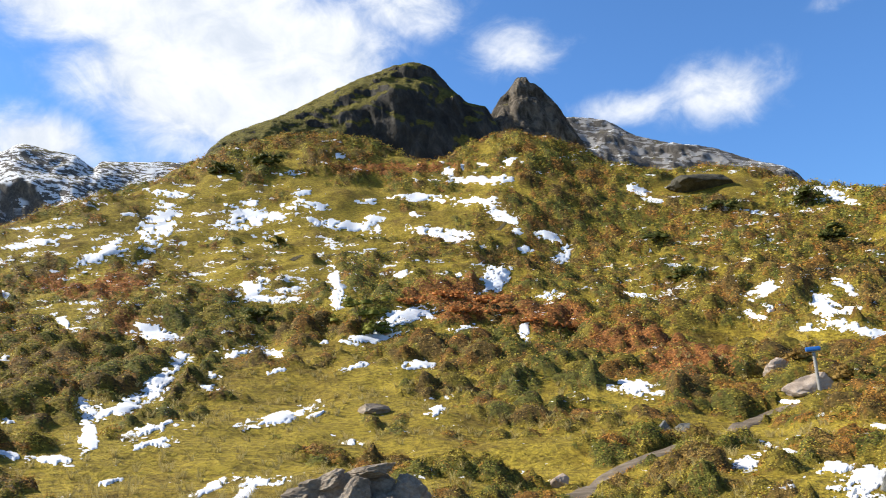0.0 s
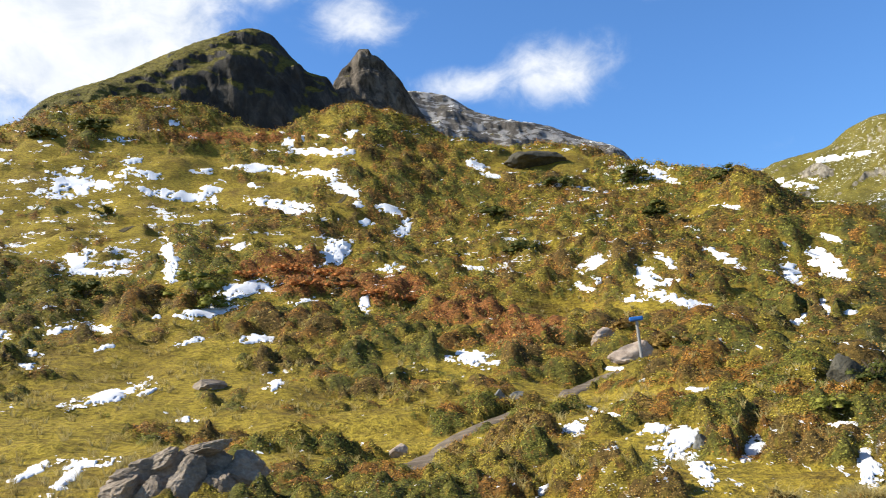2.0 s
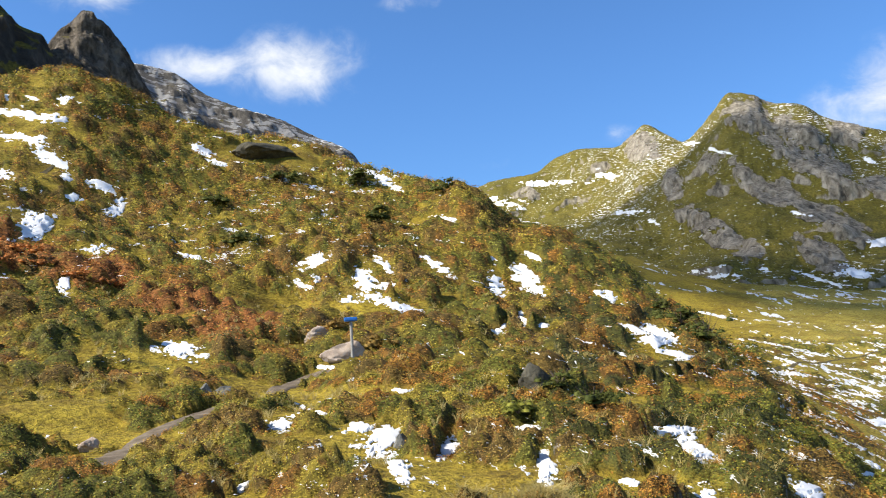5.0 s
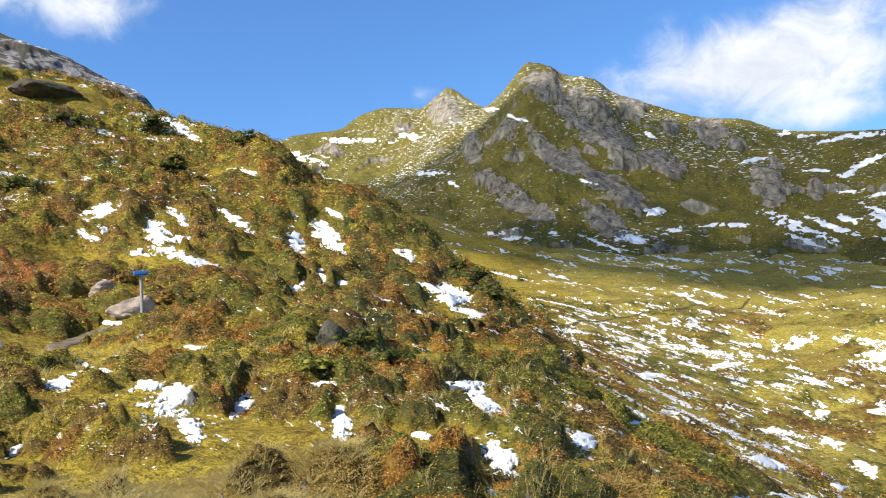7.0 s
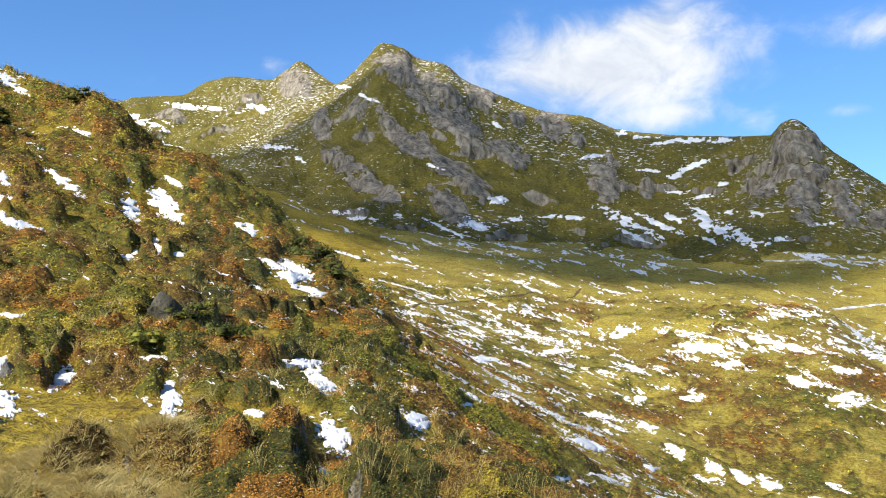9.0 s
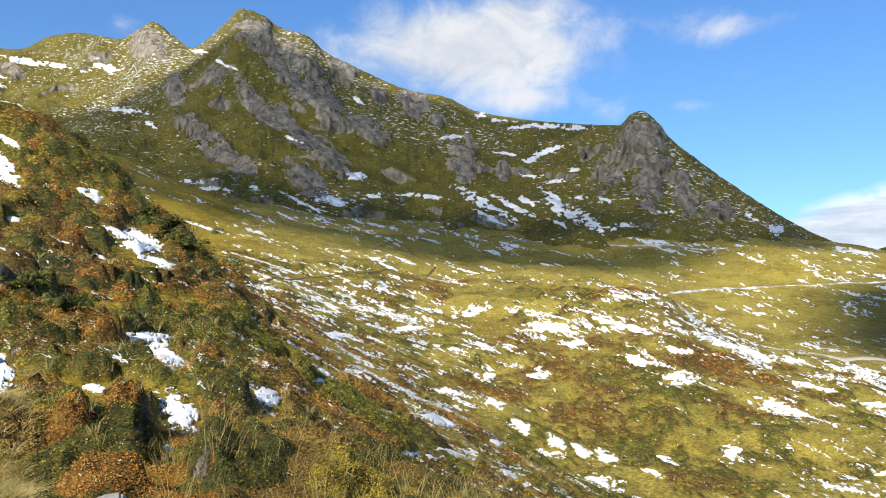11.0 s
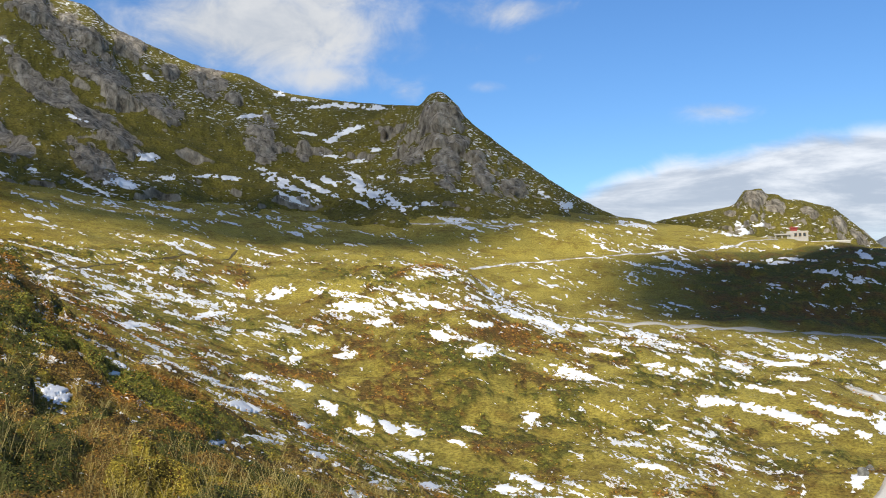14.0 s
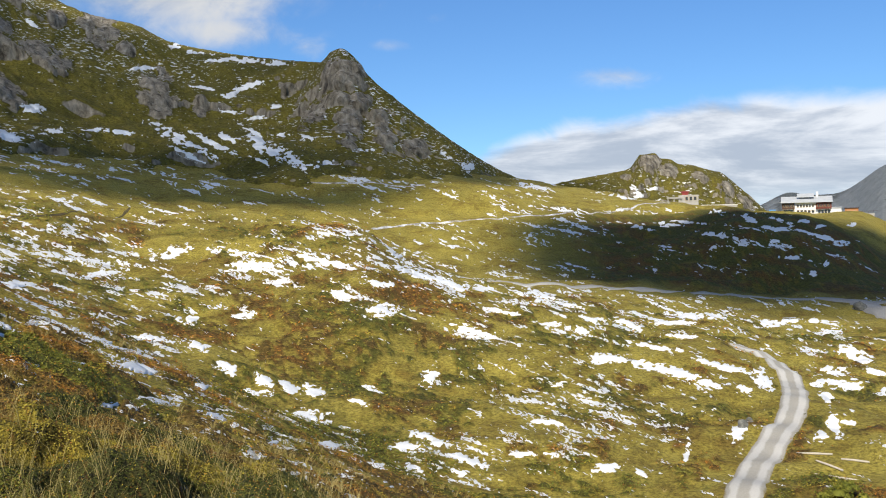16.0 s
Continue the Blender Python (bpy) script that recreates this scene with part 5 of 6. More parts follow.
SNOW_FIELDS = []
count = 0
for patches in (SNOW_HILL_A, SNOW_HILL_B, SNOW_HILL_C, SNOW_HEATH_A, SNOW_HEATH_B, SNOW_PATH_A, SNOW_PATH_B, SNOW_SPUR_A, SNOW_NEAR_A, SNOW_NEAR_B, SNOW_SLOPE_A, SNOW_SLOPE_B, SNOW_MOUND_A, SNOW_MOUND_B, SNOW_ROAD_A, SNOW_ROAD_B, SNOW_MASSIF_A, SNOW_MASSIF_B, SNOW_MASSIF_C, SNOW_MASSIF_D, SNOW_PASS_A, SNOW_PASS_B, SNOW_LEFT_A):
    for row in patches:
        count += 1
        snow_patch(*row, count)

co = np.concatenate(SCRAPS)
me = bpy.data.meshes.new("snow_scraps")
mesh_from(me, co, np.arange(len(co)).reshape(-1, 4))
if np.mean([q.normal.z for q in me.polygons]) < 0:
    me.flip_normals()
me.materials.append(SNOW)
tagged(new("snow_scraps", me), "last scraps of melting snow between the grass", "snow", kind="stuff")


# ---- cushions of heath rising from the ground ----
def cushions(x, y, cell, seed, need):
    """Rounded shrub cushions on a jittered lattice: height over the ground and a number for each cushion."""
    ix, iy = np.floor(x / cell).astype(np.int64), np.floor(y / cell).astype(np.int64)
    best, who = np.zeros_like(x), np.zeros(x.shape, np.int64)
    zero = np.zeros_like(ix)
    for dx in (-1, 0, 1):
        for dy in (-1, 0, 1):
            jx, jy = ix + dx, iy + dy
            px = (jx + 0.15 + 0.7 * lattice(jx, jy, zero, seed)) * cell
            py = (jy + 0.15 + 0.7 * lattice(jx, jy, zero, seed + 1)) * cell
            size = lattice(jx, jy, zero, seed + 2)
            R = cell * (0.38 + 0.42 * size)
            d2 = ((x - px) ** 2 + (y - py) ** 2) / (R * R)
            up = R * (0.56 + 0.30 * size) * np.clip(1 - d2, 0, 1) ** 0.46 * np.clip((lattice(jx, jy, zero, seed + 3) - need) / 0.15 + 0.0, 0, 1)
            more = up > best
            best = np.where(more, up, best)
            who = np.where(more, jx * 7919 + jy * 104729 + seed, who)
    return best, who


def heath_cover(x, y, z):
    """Height of the heath over the ground, and the cushion it belongs to."""
    need = 0.42 - 1.5 * heath_density(x, y) + 1.9 * bare_meadow(x, y, z)
    r, a = np.hypot(x, y), np.degrees(np.arctan2(x, y))
    need = need - 0.3 * np.clip((a - 24) / 6, 0, 1) * np.clip((49 - a) / 3, 0, 1) * np.clip((r - 30) / 10, 0, 1)
    need = need - 0.16 * np.clip((r - 26) / 10, 0, 1) * np.clip((48 - a) / 4, 0, 1)
    need = need + 0.22 * np.clip((r - 60) / 20, 0, 1) * np.clip((a - 46) / 6, 0, 1) - 0.05 * np.clip((a - 52) / 8, 0, 1)
    need = need + 0.45 * np.clip((a - 80) / 6, 0, 1) * np.clip((r - 14) / 6, 0, 1)
    big, who = cushions(x, y, 1.2, 500, need)
    small, who2 = cushions(x, y, 0.66, 600, need - 0.32 - 0.15 * np.clip((r - 30) / 10, 0, 1) * np.clip((48 - a) / 4, 0, 1))
    near = np.clip((r - 8) / 9, 0.3, 1) * (0.72 + 0.28 * np.clip((r - 24) / 8, 0, 1)) * (1 - 0.6 * np.clip((a - 48) / 7, 0, 1))
    big, small = big * near * (1 + 0.25 * np.clip((r - 28) / 8, 0, 1) * np.clip((46 - a) / 4, 0, 1)), small * np.clip((125 - r) / 30, 0, 1) * (1 - 0.4 * np.clip((a - 48) / 7, 0, 1))
    lump = 1 + 0.5 * fbm(x / 0.3, y / 0.3, 0 * x, 2, 77) * np.clip((40 - r) / 20, 0, 1)
    fade = np.clip((r - 4.2) / 1.5, 0, 1) * np.clip((150 - r) / 20, 0, 1)
    return np.maximum(big, small) * lump * fade, np.where(big >= small, who, who2)


flat_x, flat_y, flat_z = GX[:, :len(dense)].ravel(), GY[:, :len(dense)].ravel(), GZ[:, :len(dense)].ravel()

# ---- rocks ----
def rock(name, a, e, w, h, mat, label, seed, layers=0.0, turn=0.0, deep=0.8, sink=0.3, flat=0.5):
    """A rock at a bearing and height angle, of that angular width and height, bedded in the ground."""
    met = sight(a, e - h * 0.3, [ground])
    if met is None:
        return None
    p = met[0]
    k = (p - EYE).length * math.pi / 180
    me = rock_mesh(name, (w * k / 2, w * k / 2 * deep, h * k * 0.62), seed, 4, layers, flat=flat)
    me.materials.append(mat)
    ob = new(name, me)
    ob.matrix_world = Matrix.Translation((p.x, p.y, p.z + h * k * (0.5 - sink))) @ pose(0, 0, 0, 0, 0, -a + turn)
    KEEP_OFF.append((p.x, p.y, w * k / 2, 0, 0, w * k / 2 * deep, 2.2))
    return tagged(ob, label, "boulder")


rock("boulder", 21.0, 4.2, 2.1, 1.55, STONE, "pale brown boulder beside the trail marker post", 4, turn=20)
rock("boulder", 22.9, 3.45, 3.3, 1.35, STONE, "low pale boulder with a flat top behind the marker post", 9, turn=-15, flat=0.4)
rock("boulder", 35.1, 0.75, 2.4, 1.9, BLACKSTONE, "dark rounded boulder spotted with lichen", 14, sink=0.05)
rock("boulder", 7.4, -1.9, 1.3, 1.0, STONE, "small pale stone at the edge of the trail", 21)
rock("boulder", 14.0, 1.1, 1.1, 1.1, DARKSTONE, "grey stone with a snow cap above the trail", 25)
rock("boulder", 15.3, 1.1, 1.2, 0.7, DARKSTONE, "dark stone standing in the trail bank", 27)
rock("boulder", 26.3, -2.5, 1.0, 1.1, DARKSTONE, "pale stone standing out of the snow", 29)
rock("boulder", 24.1, 1.5, 1.0, 0.6, STONE, "small pinkish stone in the grass", 33)
rock("boulder", 26.8, 2.6, 1.0, 0.9, STONE, "weathered stone in the heath below the spur", 37)
rock("boulder", -4.3, 3.0, 2.6, 0.9, SLAB, "flat grey rock half buried in heath", 41, layers=0.05, sink=0.5)
rock("boulder", 18.1, 16.5, 4.6, 1.3, BLACKSTONE, "dark rock outcrop on the crest of the hill", 53, layers=0.04, sink=0.5, flat=0.45)
rock("boulder", 12.0, -0.5, 0.7, 0.45, STONE, "small stone lying in the trail", 43)
rock("boulder", 99.9, -11.2, 0.7, 0.6, DARKSTONE, "grey block beside the gravel road", 47)
rock("boulder", 100.3, -10.9, 0.55, 0.5, DARKSTONE, "pale block beside the gravel road", 48)
rock("boulder", 106.5, -3.9, 0.9, 0.6, DARKSTONE, "dark rock beside the road fork", 49)

# bedded outcrop in the foreground: slabs leaning on one another
outcrop = new("rock_outcrop")
base = ground_place(-5.0, -4.2)
k = (base - EYE).length * math.pi / 180
outcrop.location = base
tagged(outcrop, "outcrop of layered grey slabs with a grass cap", "rock outcrop")
SLABS = [
    (-0.6, 0.9, 1.2, 8.0, 3.4, 3.4, 0, 3), (-3.7, 0.0, 0.8, 3.6, 2.6, 2.6, -12, 5), (-2.4, -0.9, 0.2, 2.6, 2.0, 2.6, -4, 6), (-0.5, -0.7, 0.9, 2.8, 1.8, 3.4, 9, 7),
    (0.5, 0.2, 3.0, 3.4, 2.0, 1.2, -14, 8), (-1.9, 0.3, 2.5, 3.0, 2.0, 1.1, -22, 11), (2.4, 0.3, 1.2, 3.4, 2.6, 2.8, 14, 13), (1.3, -0.9, 0.3, 2.4, 1.8, 2.4, 22, 19),
]
for x, y, z, w, d, h, lean, seed in SLABS:
    me = rock_mesh("slab", (w * k * 0.55, d * k * 0.5, h * k * 0.55), seed, 5, 0.05, 0.22, 0.42)
    s = part("slab", me, SLAB, outcrop)
    s.matrix_local = pose(x * k * 1.1, y * k, z * k + 0.2 * k, 0, lean, 5.0)
KEEP_OFF.append((base.x, base.y, 5.2 * k, 0, 0, 2.4 * k, 1.0))

# ---- trail marker ----
base = ground_place(23.35, 2.62)
d = (base - EYE).length
tall = d * math.tan(radians(2.87))
marker = new("marker_post")
marker.matrix_world = pose(base.x, base.y, base.z - 0.25, 0, -2.5, -20)
tagged(marker, "grey weathered trail marker post with a blue cap", "post")
bm = tube(bmesh.new(), [(0, 0, 0), (0, 0, 0.9), (0.01, 0, tall + 0.2)], [0.075, 0.072, 0.068], 12)
part("pole", bm, GREYWOOD, marker)
bm = box(bmesh.new(), -0.30, -0.17, tall + 0.12, 0.30, 0.17, tall + 0.30, 0.05)
part("cap", bm, BLUE, marker, "bright blue painted cap")

# weathered beam end close to the viewpoint
beam = new("wooden_beam")
bp = EYE + bearing(42.0, -13.4) * 4.6
beam.matrix_world = pose(bp.x, bp.y, bp.z, 0, 0, -42)
tagged(beam, "weathered grey wooden beam end beside the viewpoint", "beam")
bm = bmesh.new()
for v in [(-0.24, -0.05, -1.1), (0.13, -0.05, -1.1), (0.13, -0.05, 0.03), (0.03, -0.05, 0.14), (-0.06, -0.05, 0.13), (-0.24, -0.05, 0.02)]:
    bm.verts.new(v)
face = bm.faces.new(bm.verts)
ext = bmesh.ops.extrude_face_region(bm, geom=[face])
bmesh.ops.translate(bm, vec=(0, 0.16, 0), verts=[v for v in ext["geom"] if isinstance(v, bmesh.types.BMVert)])
bmesh.ops.recalc_face_normals(bm, faces=bm.faces[:])
bmesh.ops.bevel(bm, geom=bm.edges[:], offset=0.012, segments=2, affect="EDGES")
part("board", bm, GREYWOOD, beam)

# pale poles lying by the road
for a, e, le, turn in ((103.9, -12.7, 1.3, 60), (104.8, -13.3, 1.0, 40), (105.2, -13.95, 1.5, 62), (106.2, -12.9, 0.9, 55)):
    p = ground_place(a, e)
    if p is not None:
        bm = tube(bmesh.new(), [(-le, 0, 0), (0, 0, 0.02), (le, 0, 0)], [0.07, 0.08, 0.06], 8)
        ob = part("wooden_pole", bm, PALEWOOD)
        q = Vector((math.cos(radians(turn)), math.sin(radians(turn)), 0))
        slope = (float(level(p.x + q.x, p.y + q.y)) - float(level(p.x - q.x, p.y - q.y))) / 2
        ob.matrix_world = Matrix.Translation((p.x, p.y, p.z + 0.08)) @ pose(0, 0, 0, 0, -math.degrees(math.atan(slope)), turn)
        tagged(ob, "bare pale wooden pole lying in the grass", "pole", "poles by the road")


# ---- raise the ground under the heath ----
idx = np.nonzero((np.hypot(flat_x, flat_y) < 150) & (np.hypot(flat_x, flat_y) > 4.2))[0]
up, _ = heath_cover(flat_x[idx], flat_y[idx], flat_z[idx])
up[on_way(flat_x[idx], flat_y[idx], 0.15)] = 0.0
# shrubs stay low round the snow and on its open lower side
fx, fy = flat_x[idx], flat_y[idx]
for px, py, U, V in SNOW_FIELDS:
    d = math.hypot(px, py)
    if d > 75:
        continue
    reach = 2.2 * (U.length + V.length) + 2.0
    j = np.nonzero((np.abs(fx - px) < reach) & (np.abs(fy - py) < reach))[0]
    det = U.x * V.y - U.y * V.x
    for back in (0.0, 1.0, 2.0):
        dx, dy = fx[j] - px * (1 - back / d), fy[j] - py * (1 - back / d)
        q = ((dx * V.y - dy * V.x) / det) ** 2 + ((U.x * dy - U.y * dx) / det) ** 2
        up[j] *= np.clip((q - 1.0) / 1.2, 0.2 if back else 0.05, 1)
rise = np.zeros(len(flat_x))
rise[idx] = up
rise = rise.reshape(len(ROWS), len(dense))
GZ[:, :len(dense)] += rise
ground.data.vertices.foreach_set("co", np.stack([GX, GY, GZ], -1).astype(np.float32).ravel())
ground.data.update()
grown = litter.copy()
grown[:, :len(dense)] = np.maximum(grown[:, :len(dense)] * 0.55, np.clip(rise * 9, 0, 1))
near_edge = np.clip((np.degrees(AA) - 42) / 6, 0, 1) * np.clip((np.radians(118) - AA) * 40, 0, 1) * np.clip((15 - RR) / 5, 0, 1)
grown = np.maximum(grown, 0.9 * near_edge)
ground.data.attributes["litter"].data.foreach_set("value", np.maximum(grown, brow).astype(np.float32).ravel())
bpy.context.view_layer.update()

# ---- heath, dwarf shrubs and grass ----
rng = np.random.default_rng(7)


def leaf_cloud(name, centre, radius, counts, size, slots, mats, squash=0.85, spread=0.9, slim=0.42, core=0.86, twig=None):
    """Many small leaves over low domes. centre (n, 3), radius, counts, size and slots (n,)."""
    idx = np.repeat(np.arange(len(centre)), counts)
    n = len(idx)
    z = rng.uniform(-0.05, 1, n)
    t = rng.uniform(0, 2 * math.pi, n)
    d = np.stack([np.sqrt(1 - z * z) * np.cos(t), np.sqrt(1 - z * z) * np.sin(t), z], -1)
    lump = 0.72 + 0.28 * rng.random(n) + 0.25 * np.sin(3 * t + idx) * np.sqrt(1 - z * z)
    # four lobes to a cushion
    k4 = rng.integers(0, 4, n)
    lobe = np.concatenate([rng.normal(0, 0.30, (len(centre), 4, 2)), rng.uniform(-0.05, 0.22, (len(centre), 4, 1))], -1)
    lobe_r = rng.uniform(0.58, 0.85, (len(centre), 4))
    pos = centre[idx] + (lobe[idx, k4] + d * (lump * lobe_r[idx, k4])[:, None] * np.array([1, 1, squash])) * radius[idx][:, None]
    nrm = d + spread * rng.normal(0, 1, (n, 3)) + np.array([0, 0, 0.25])
    nrm /= np.linalg.norm(nrm, axis=1)[:, None]
    u = np.cross(nrm, rng.normal(0, 1, (n, 3)))
    u /= np.linalg.norm(u, axis=1)[:, None] + 1e-9
    v = np.cross(nrm, u)
    s = (size[idx] * rng.uniform(0.6, 1.4, n))[:, None]
    tri = np.stack([pos - u * s * slim - v * s * 0.4, pos + u * s * slim - v * s * 0.4, pos + v * s * 0.75], 1).reshape(-1, 3)
    faces, slot = np.arange(3 * n).reshape(-1, 3), np.asarray(slots)[idx]
    if core:
        # twiggy body of each cushion under its leaves
        m = len(centre)
        ring, up = 7, (0.0, 0.62)
        t = np.arange(ring) * 2 * math.pi / ring
        unit = [(math.cos(q + k * 0.4) * c, math.sin(q + k * 0.4) * c, h) for k, (c, h) in enumerate(((1.0, 0.0), (0.80, 0.55))) for q in t] + [(0.0, 0.0, 0.86)]
        unit = np.array(unit)
        cf = [(k, (k + 1) % ring, ring + (k + 1) % ring) for k in range(ring)] + [(k, ring + (k + 1) % ring, ring + k) for k in range(ring)] + [(ring + k, ring + (k + 1) % ring, 2 * ring) for k in range(ring)]
        cf = np.array(cf)
        wob = rng.uniform(0.72, 1.0, (m, len(unit), 1))
        body = centre[:, None] + unit[None] * (radius * core)[:, None, None] * np.array([1, 1, squash]) * wob
        faces = np.concatenate([faces, (3 * n + np.arange(m)[:, None, None] * len(unit) + cf[None]).reshape(-1, 3)])
        tri = np.concatenate([tri, body.reshape(-1, 3)])
        slot = np.concatenate([slot, np.repeat(np.asarray(slots) if twig is None else np.full(m, twig), len(cf))])
    me = bpy.data.meshes.new(name)
    mesh_from(me, tri, faces, smooth=False)
    me.polygons.foreach_set("use_smooth", np.arange(len(faces)) >= n)
    for m in mats:
        me.materials.append(m)
    me.polygons.foreach_set("material_index", slot.astype(np.int32))
    return me


def blades(name, x, y, count, height, width, mat, bent=0.9):
    """Tufts of thin curved blades."""
    n = len(x)
    idx = np.repeat(np.arange(n), count)
    m = len(idx)
    z = level(x, y)[idx] - 0.02
    t = rng.uniform(0, 2 * math.pi, m)
    rr = rng.uniform(0, 0.5, m) * height[idx] * 0.5
    bx, by = x[idx] + rr * np.cos(t), y[idx] + rr * np.sin(t)
    h = height[idx] * rng.uniform(0.5, 1.25, m)
    lean = rng.uniform(0.1, bent, m) * h
    la = t + rng.normal(0, 0.6, m)
    w = width[idx] * rng.uniform(0.6, 1.3, m)
    px, py = -np.sin(la + 1.3) * w, np.cos(la + 1.3) * w
    a = np.stack([bx - px, by - py, z], -1)
    b = np.stack([bx + px, by + py, z], -1)
    mx, my = bx + np.cos(la) * lean * 0.35, by + np.sin(la) * lean * 0.35
    c = np.stack([mx + px * 0.7, my + py * 0.7, z + h * 0.6], -1)
    dd = np.stack([mx - px * 0.7, my - py * 0.7, z + h * 0.6], -1)
    tip = np.stack([bx + np.cos(la) * lean, by + np.sin(la) * lean, z + h * 0.95], -1)
    tri = np.stack([a, b, c, a, c, dd, dd, c, tip], 1).reshape(-1, 3)
    me = bpy.data.meshes.new(name)
    mesh_from(me, tri, np.arange(9 * m).reshape(-1, 3), smooth=False)
    me.materials.append(mat)
    return me


def scatter(n, a0, a1, r0, r1, power=1.0):
    a = np.radians(rng.uniform(a0, a1, n))
    k = 2 - power
    r = (r0 ** k + rng.random(n) * (r1 ** k - r0 ** k)) ** (1 / k) if abs(k) > 1e-6 else r0 * (r1 / r0) ** rng.random(n)
    return np.sin(a) * r, np.cos(a) * r


RED_SPOTS = [(1.7, 9.6, 3.4, 1.3), (7.2, 8.3, 2.6, 0.9), (12.5, 6.5, 2.5, 0.8), (-22, 10.6, 3.0, 0.8), (-2.0, 18.4, 4.0, 0.35), (16, 5.0, 2.6, 0.9), (-19, 8.2, 1.5, 0.6)]


def shrub_kinds(x, y, z, who):
    """0 green, 1 olive, 2 rust, 3 brown, 4 red, 5 dark green: by patches of growth, and from cushion to cushion."""
    big = fbm(x / 7, y / 7, 0 * x, 3, 81)
    own = lattice(who, who // 7, who * 0, 9)
    pick = np.clip(own + 0.35 * big, 0, 1)
    a, e = height_angle(x, y, z)
    # the flank is greener than the front of the hill, its shade partly put in by darker kinds; on the slope into the
    # valley kinds grow in broad patches
    flank = np.clip((a - 20) / 8, 0, 1)
    kind = np.where(pick > 0.70 - 0.14 * flank - 0.14 * np.clip((a - 33) / 6, 0, 1), 0, np.where(pick > 0.36, 1, np.where(pick > 0.15 + 0.06 * flank, 2, 3)))
    patch = 0.5 + 0.35 * (own - 0.5) + 0.55 * big
    kind = np.where(a > 48, np.where(patch > 0.52, 0, np.where(patch > 0.44, 1, np.where(patch > 0.17, 3, 2))), kind)
    kind = np.where((a > 38) & (a <= 48), np.where(pick > 0.34, 0, np.where(pick > 0.2, 3, 2)), kind)
    kind = np.where((a > 36) & (own > 0.58) & ((np.hypot(x, y) < 15) | (a < 50)), 5, kind)
    for ra, re, rw, rh in RED_SPOTS:
        kind = np.where(((a - ra) / rw) ** 2 + ((e - re) / rh) ** 2 < 0.6 + own, 4, kind)
    jit = rng.random(len(x))
    return np.where(jit < 0.07, 1, np.where(jit > 0.95, 2, kind))


def foliage(n, a0, a1, r0, r1, power, leaf_k, least=0.04):
    """Leaves and twig tips standing on the heath cushions: places, leaf sizes and kinds."""
    x, y = scatter(n, a0, a1, r0, r1, power)
    z = level(x, y)
    h, who = heath_cover(x, y, z)
    ok = (h > least) & ~on_way(x, y, 0.1)
    x, y, z, h, who = x[ok], y[ok], z[ok], h[ok], who[ok]
    size = np.clip(leaf_k * np.hypot(x, y), 0.010, 0.4)
    kind = shrub_kinds(x, y, z, who)
    return np.stack([x, y, z], -1), size, kind


def leaf_sheet(name, groups, mats):
    pos, size, kind = (np.concatenate([g[k] for g in groups]) for k in range(3))
    n = len(pos)
    e = size * 1.2
    gx = (level(pos[:, 0] + e, pos[:, 1]) - level(pos[:, 0] - e, pos[:, 1])) / (2 * e)
    gy = (level(pos[:, 0], pos[:, 1] + e) - level(pos[:, 0], pos[:, 1] - e)) / (2 * e)
    face = np.stack([-np.clip(gx, -2, 2), -np.clip(gy, -2, 2), np.ones(n)], -1)
    face /= np.linalg.norm(face, axis=1)[:, None]
    nrm = face + rng.normal(0, 0.36, (n, 3))
    nrm /= np.linalg.norm(nrm, axis=1)[:, None]
    pos = pos + face * (2.4 * rng.random(n) ** 1.6 * size)[:, None]
    u = np.cross(nrm, rng.normal(0, 1, (n, 3)))
    u /= np.linalg.norm(u, axis=1)[:, None] + 1e-9
    v = np.cross(nrm, u)
    s = (size * rng.uniform(0.55, 1.35, n))[:, None]
    tri = np.stack([pos - u * s * 0.42 - v * s * 0.4, pos + u * s * 0.42 - v * s * 0.4, pos + v * s * 0.8], 1).reshape(-1, 3)
    me = bpy.data.meshes.new(name)
    mesh_from(me, tri, np.arange(3 * n).reshape(-1, 3), smooth=False)
    for m in mats:
        me.materials.append(m)
    me.polygons.foreach_set("material_index", kind.astype(np.int32))
    return me


# twigs, moss and old leaves take the shrubs' colour, darkened for the shade beneath
UNDER = np.array([(0.100, 0.102, 0.018), (0.205, 0.162, 0.022), (0.185, 0.090, 0.020), (0.125, 0.080, 0.022), (0.27, 0.100, 0.030), (0.060, 0.066, 0.018)])
_, who = heath_cover(flat_x, flat_y, flat_z)
tone = np.full((len(ROWS), len(COLS), 4), 1.0)
tone[..., :3] = (0.20, 0.14, 0.03)
tone[:, :len(dense), :3] = UNDER[shrub_kinds(flat_x, flat_y, flat_z, who)].reshape(len(ROWS), len(dense), 3)
ground.data.attributes.new("growth", "FLOAT_COLOR", "POINT").data.foreach_set("color", tone.astype(np.float32).ravel())

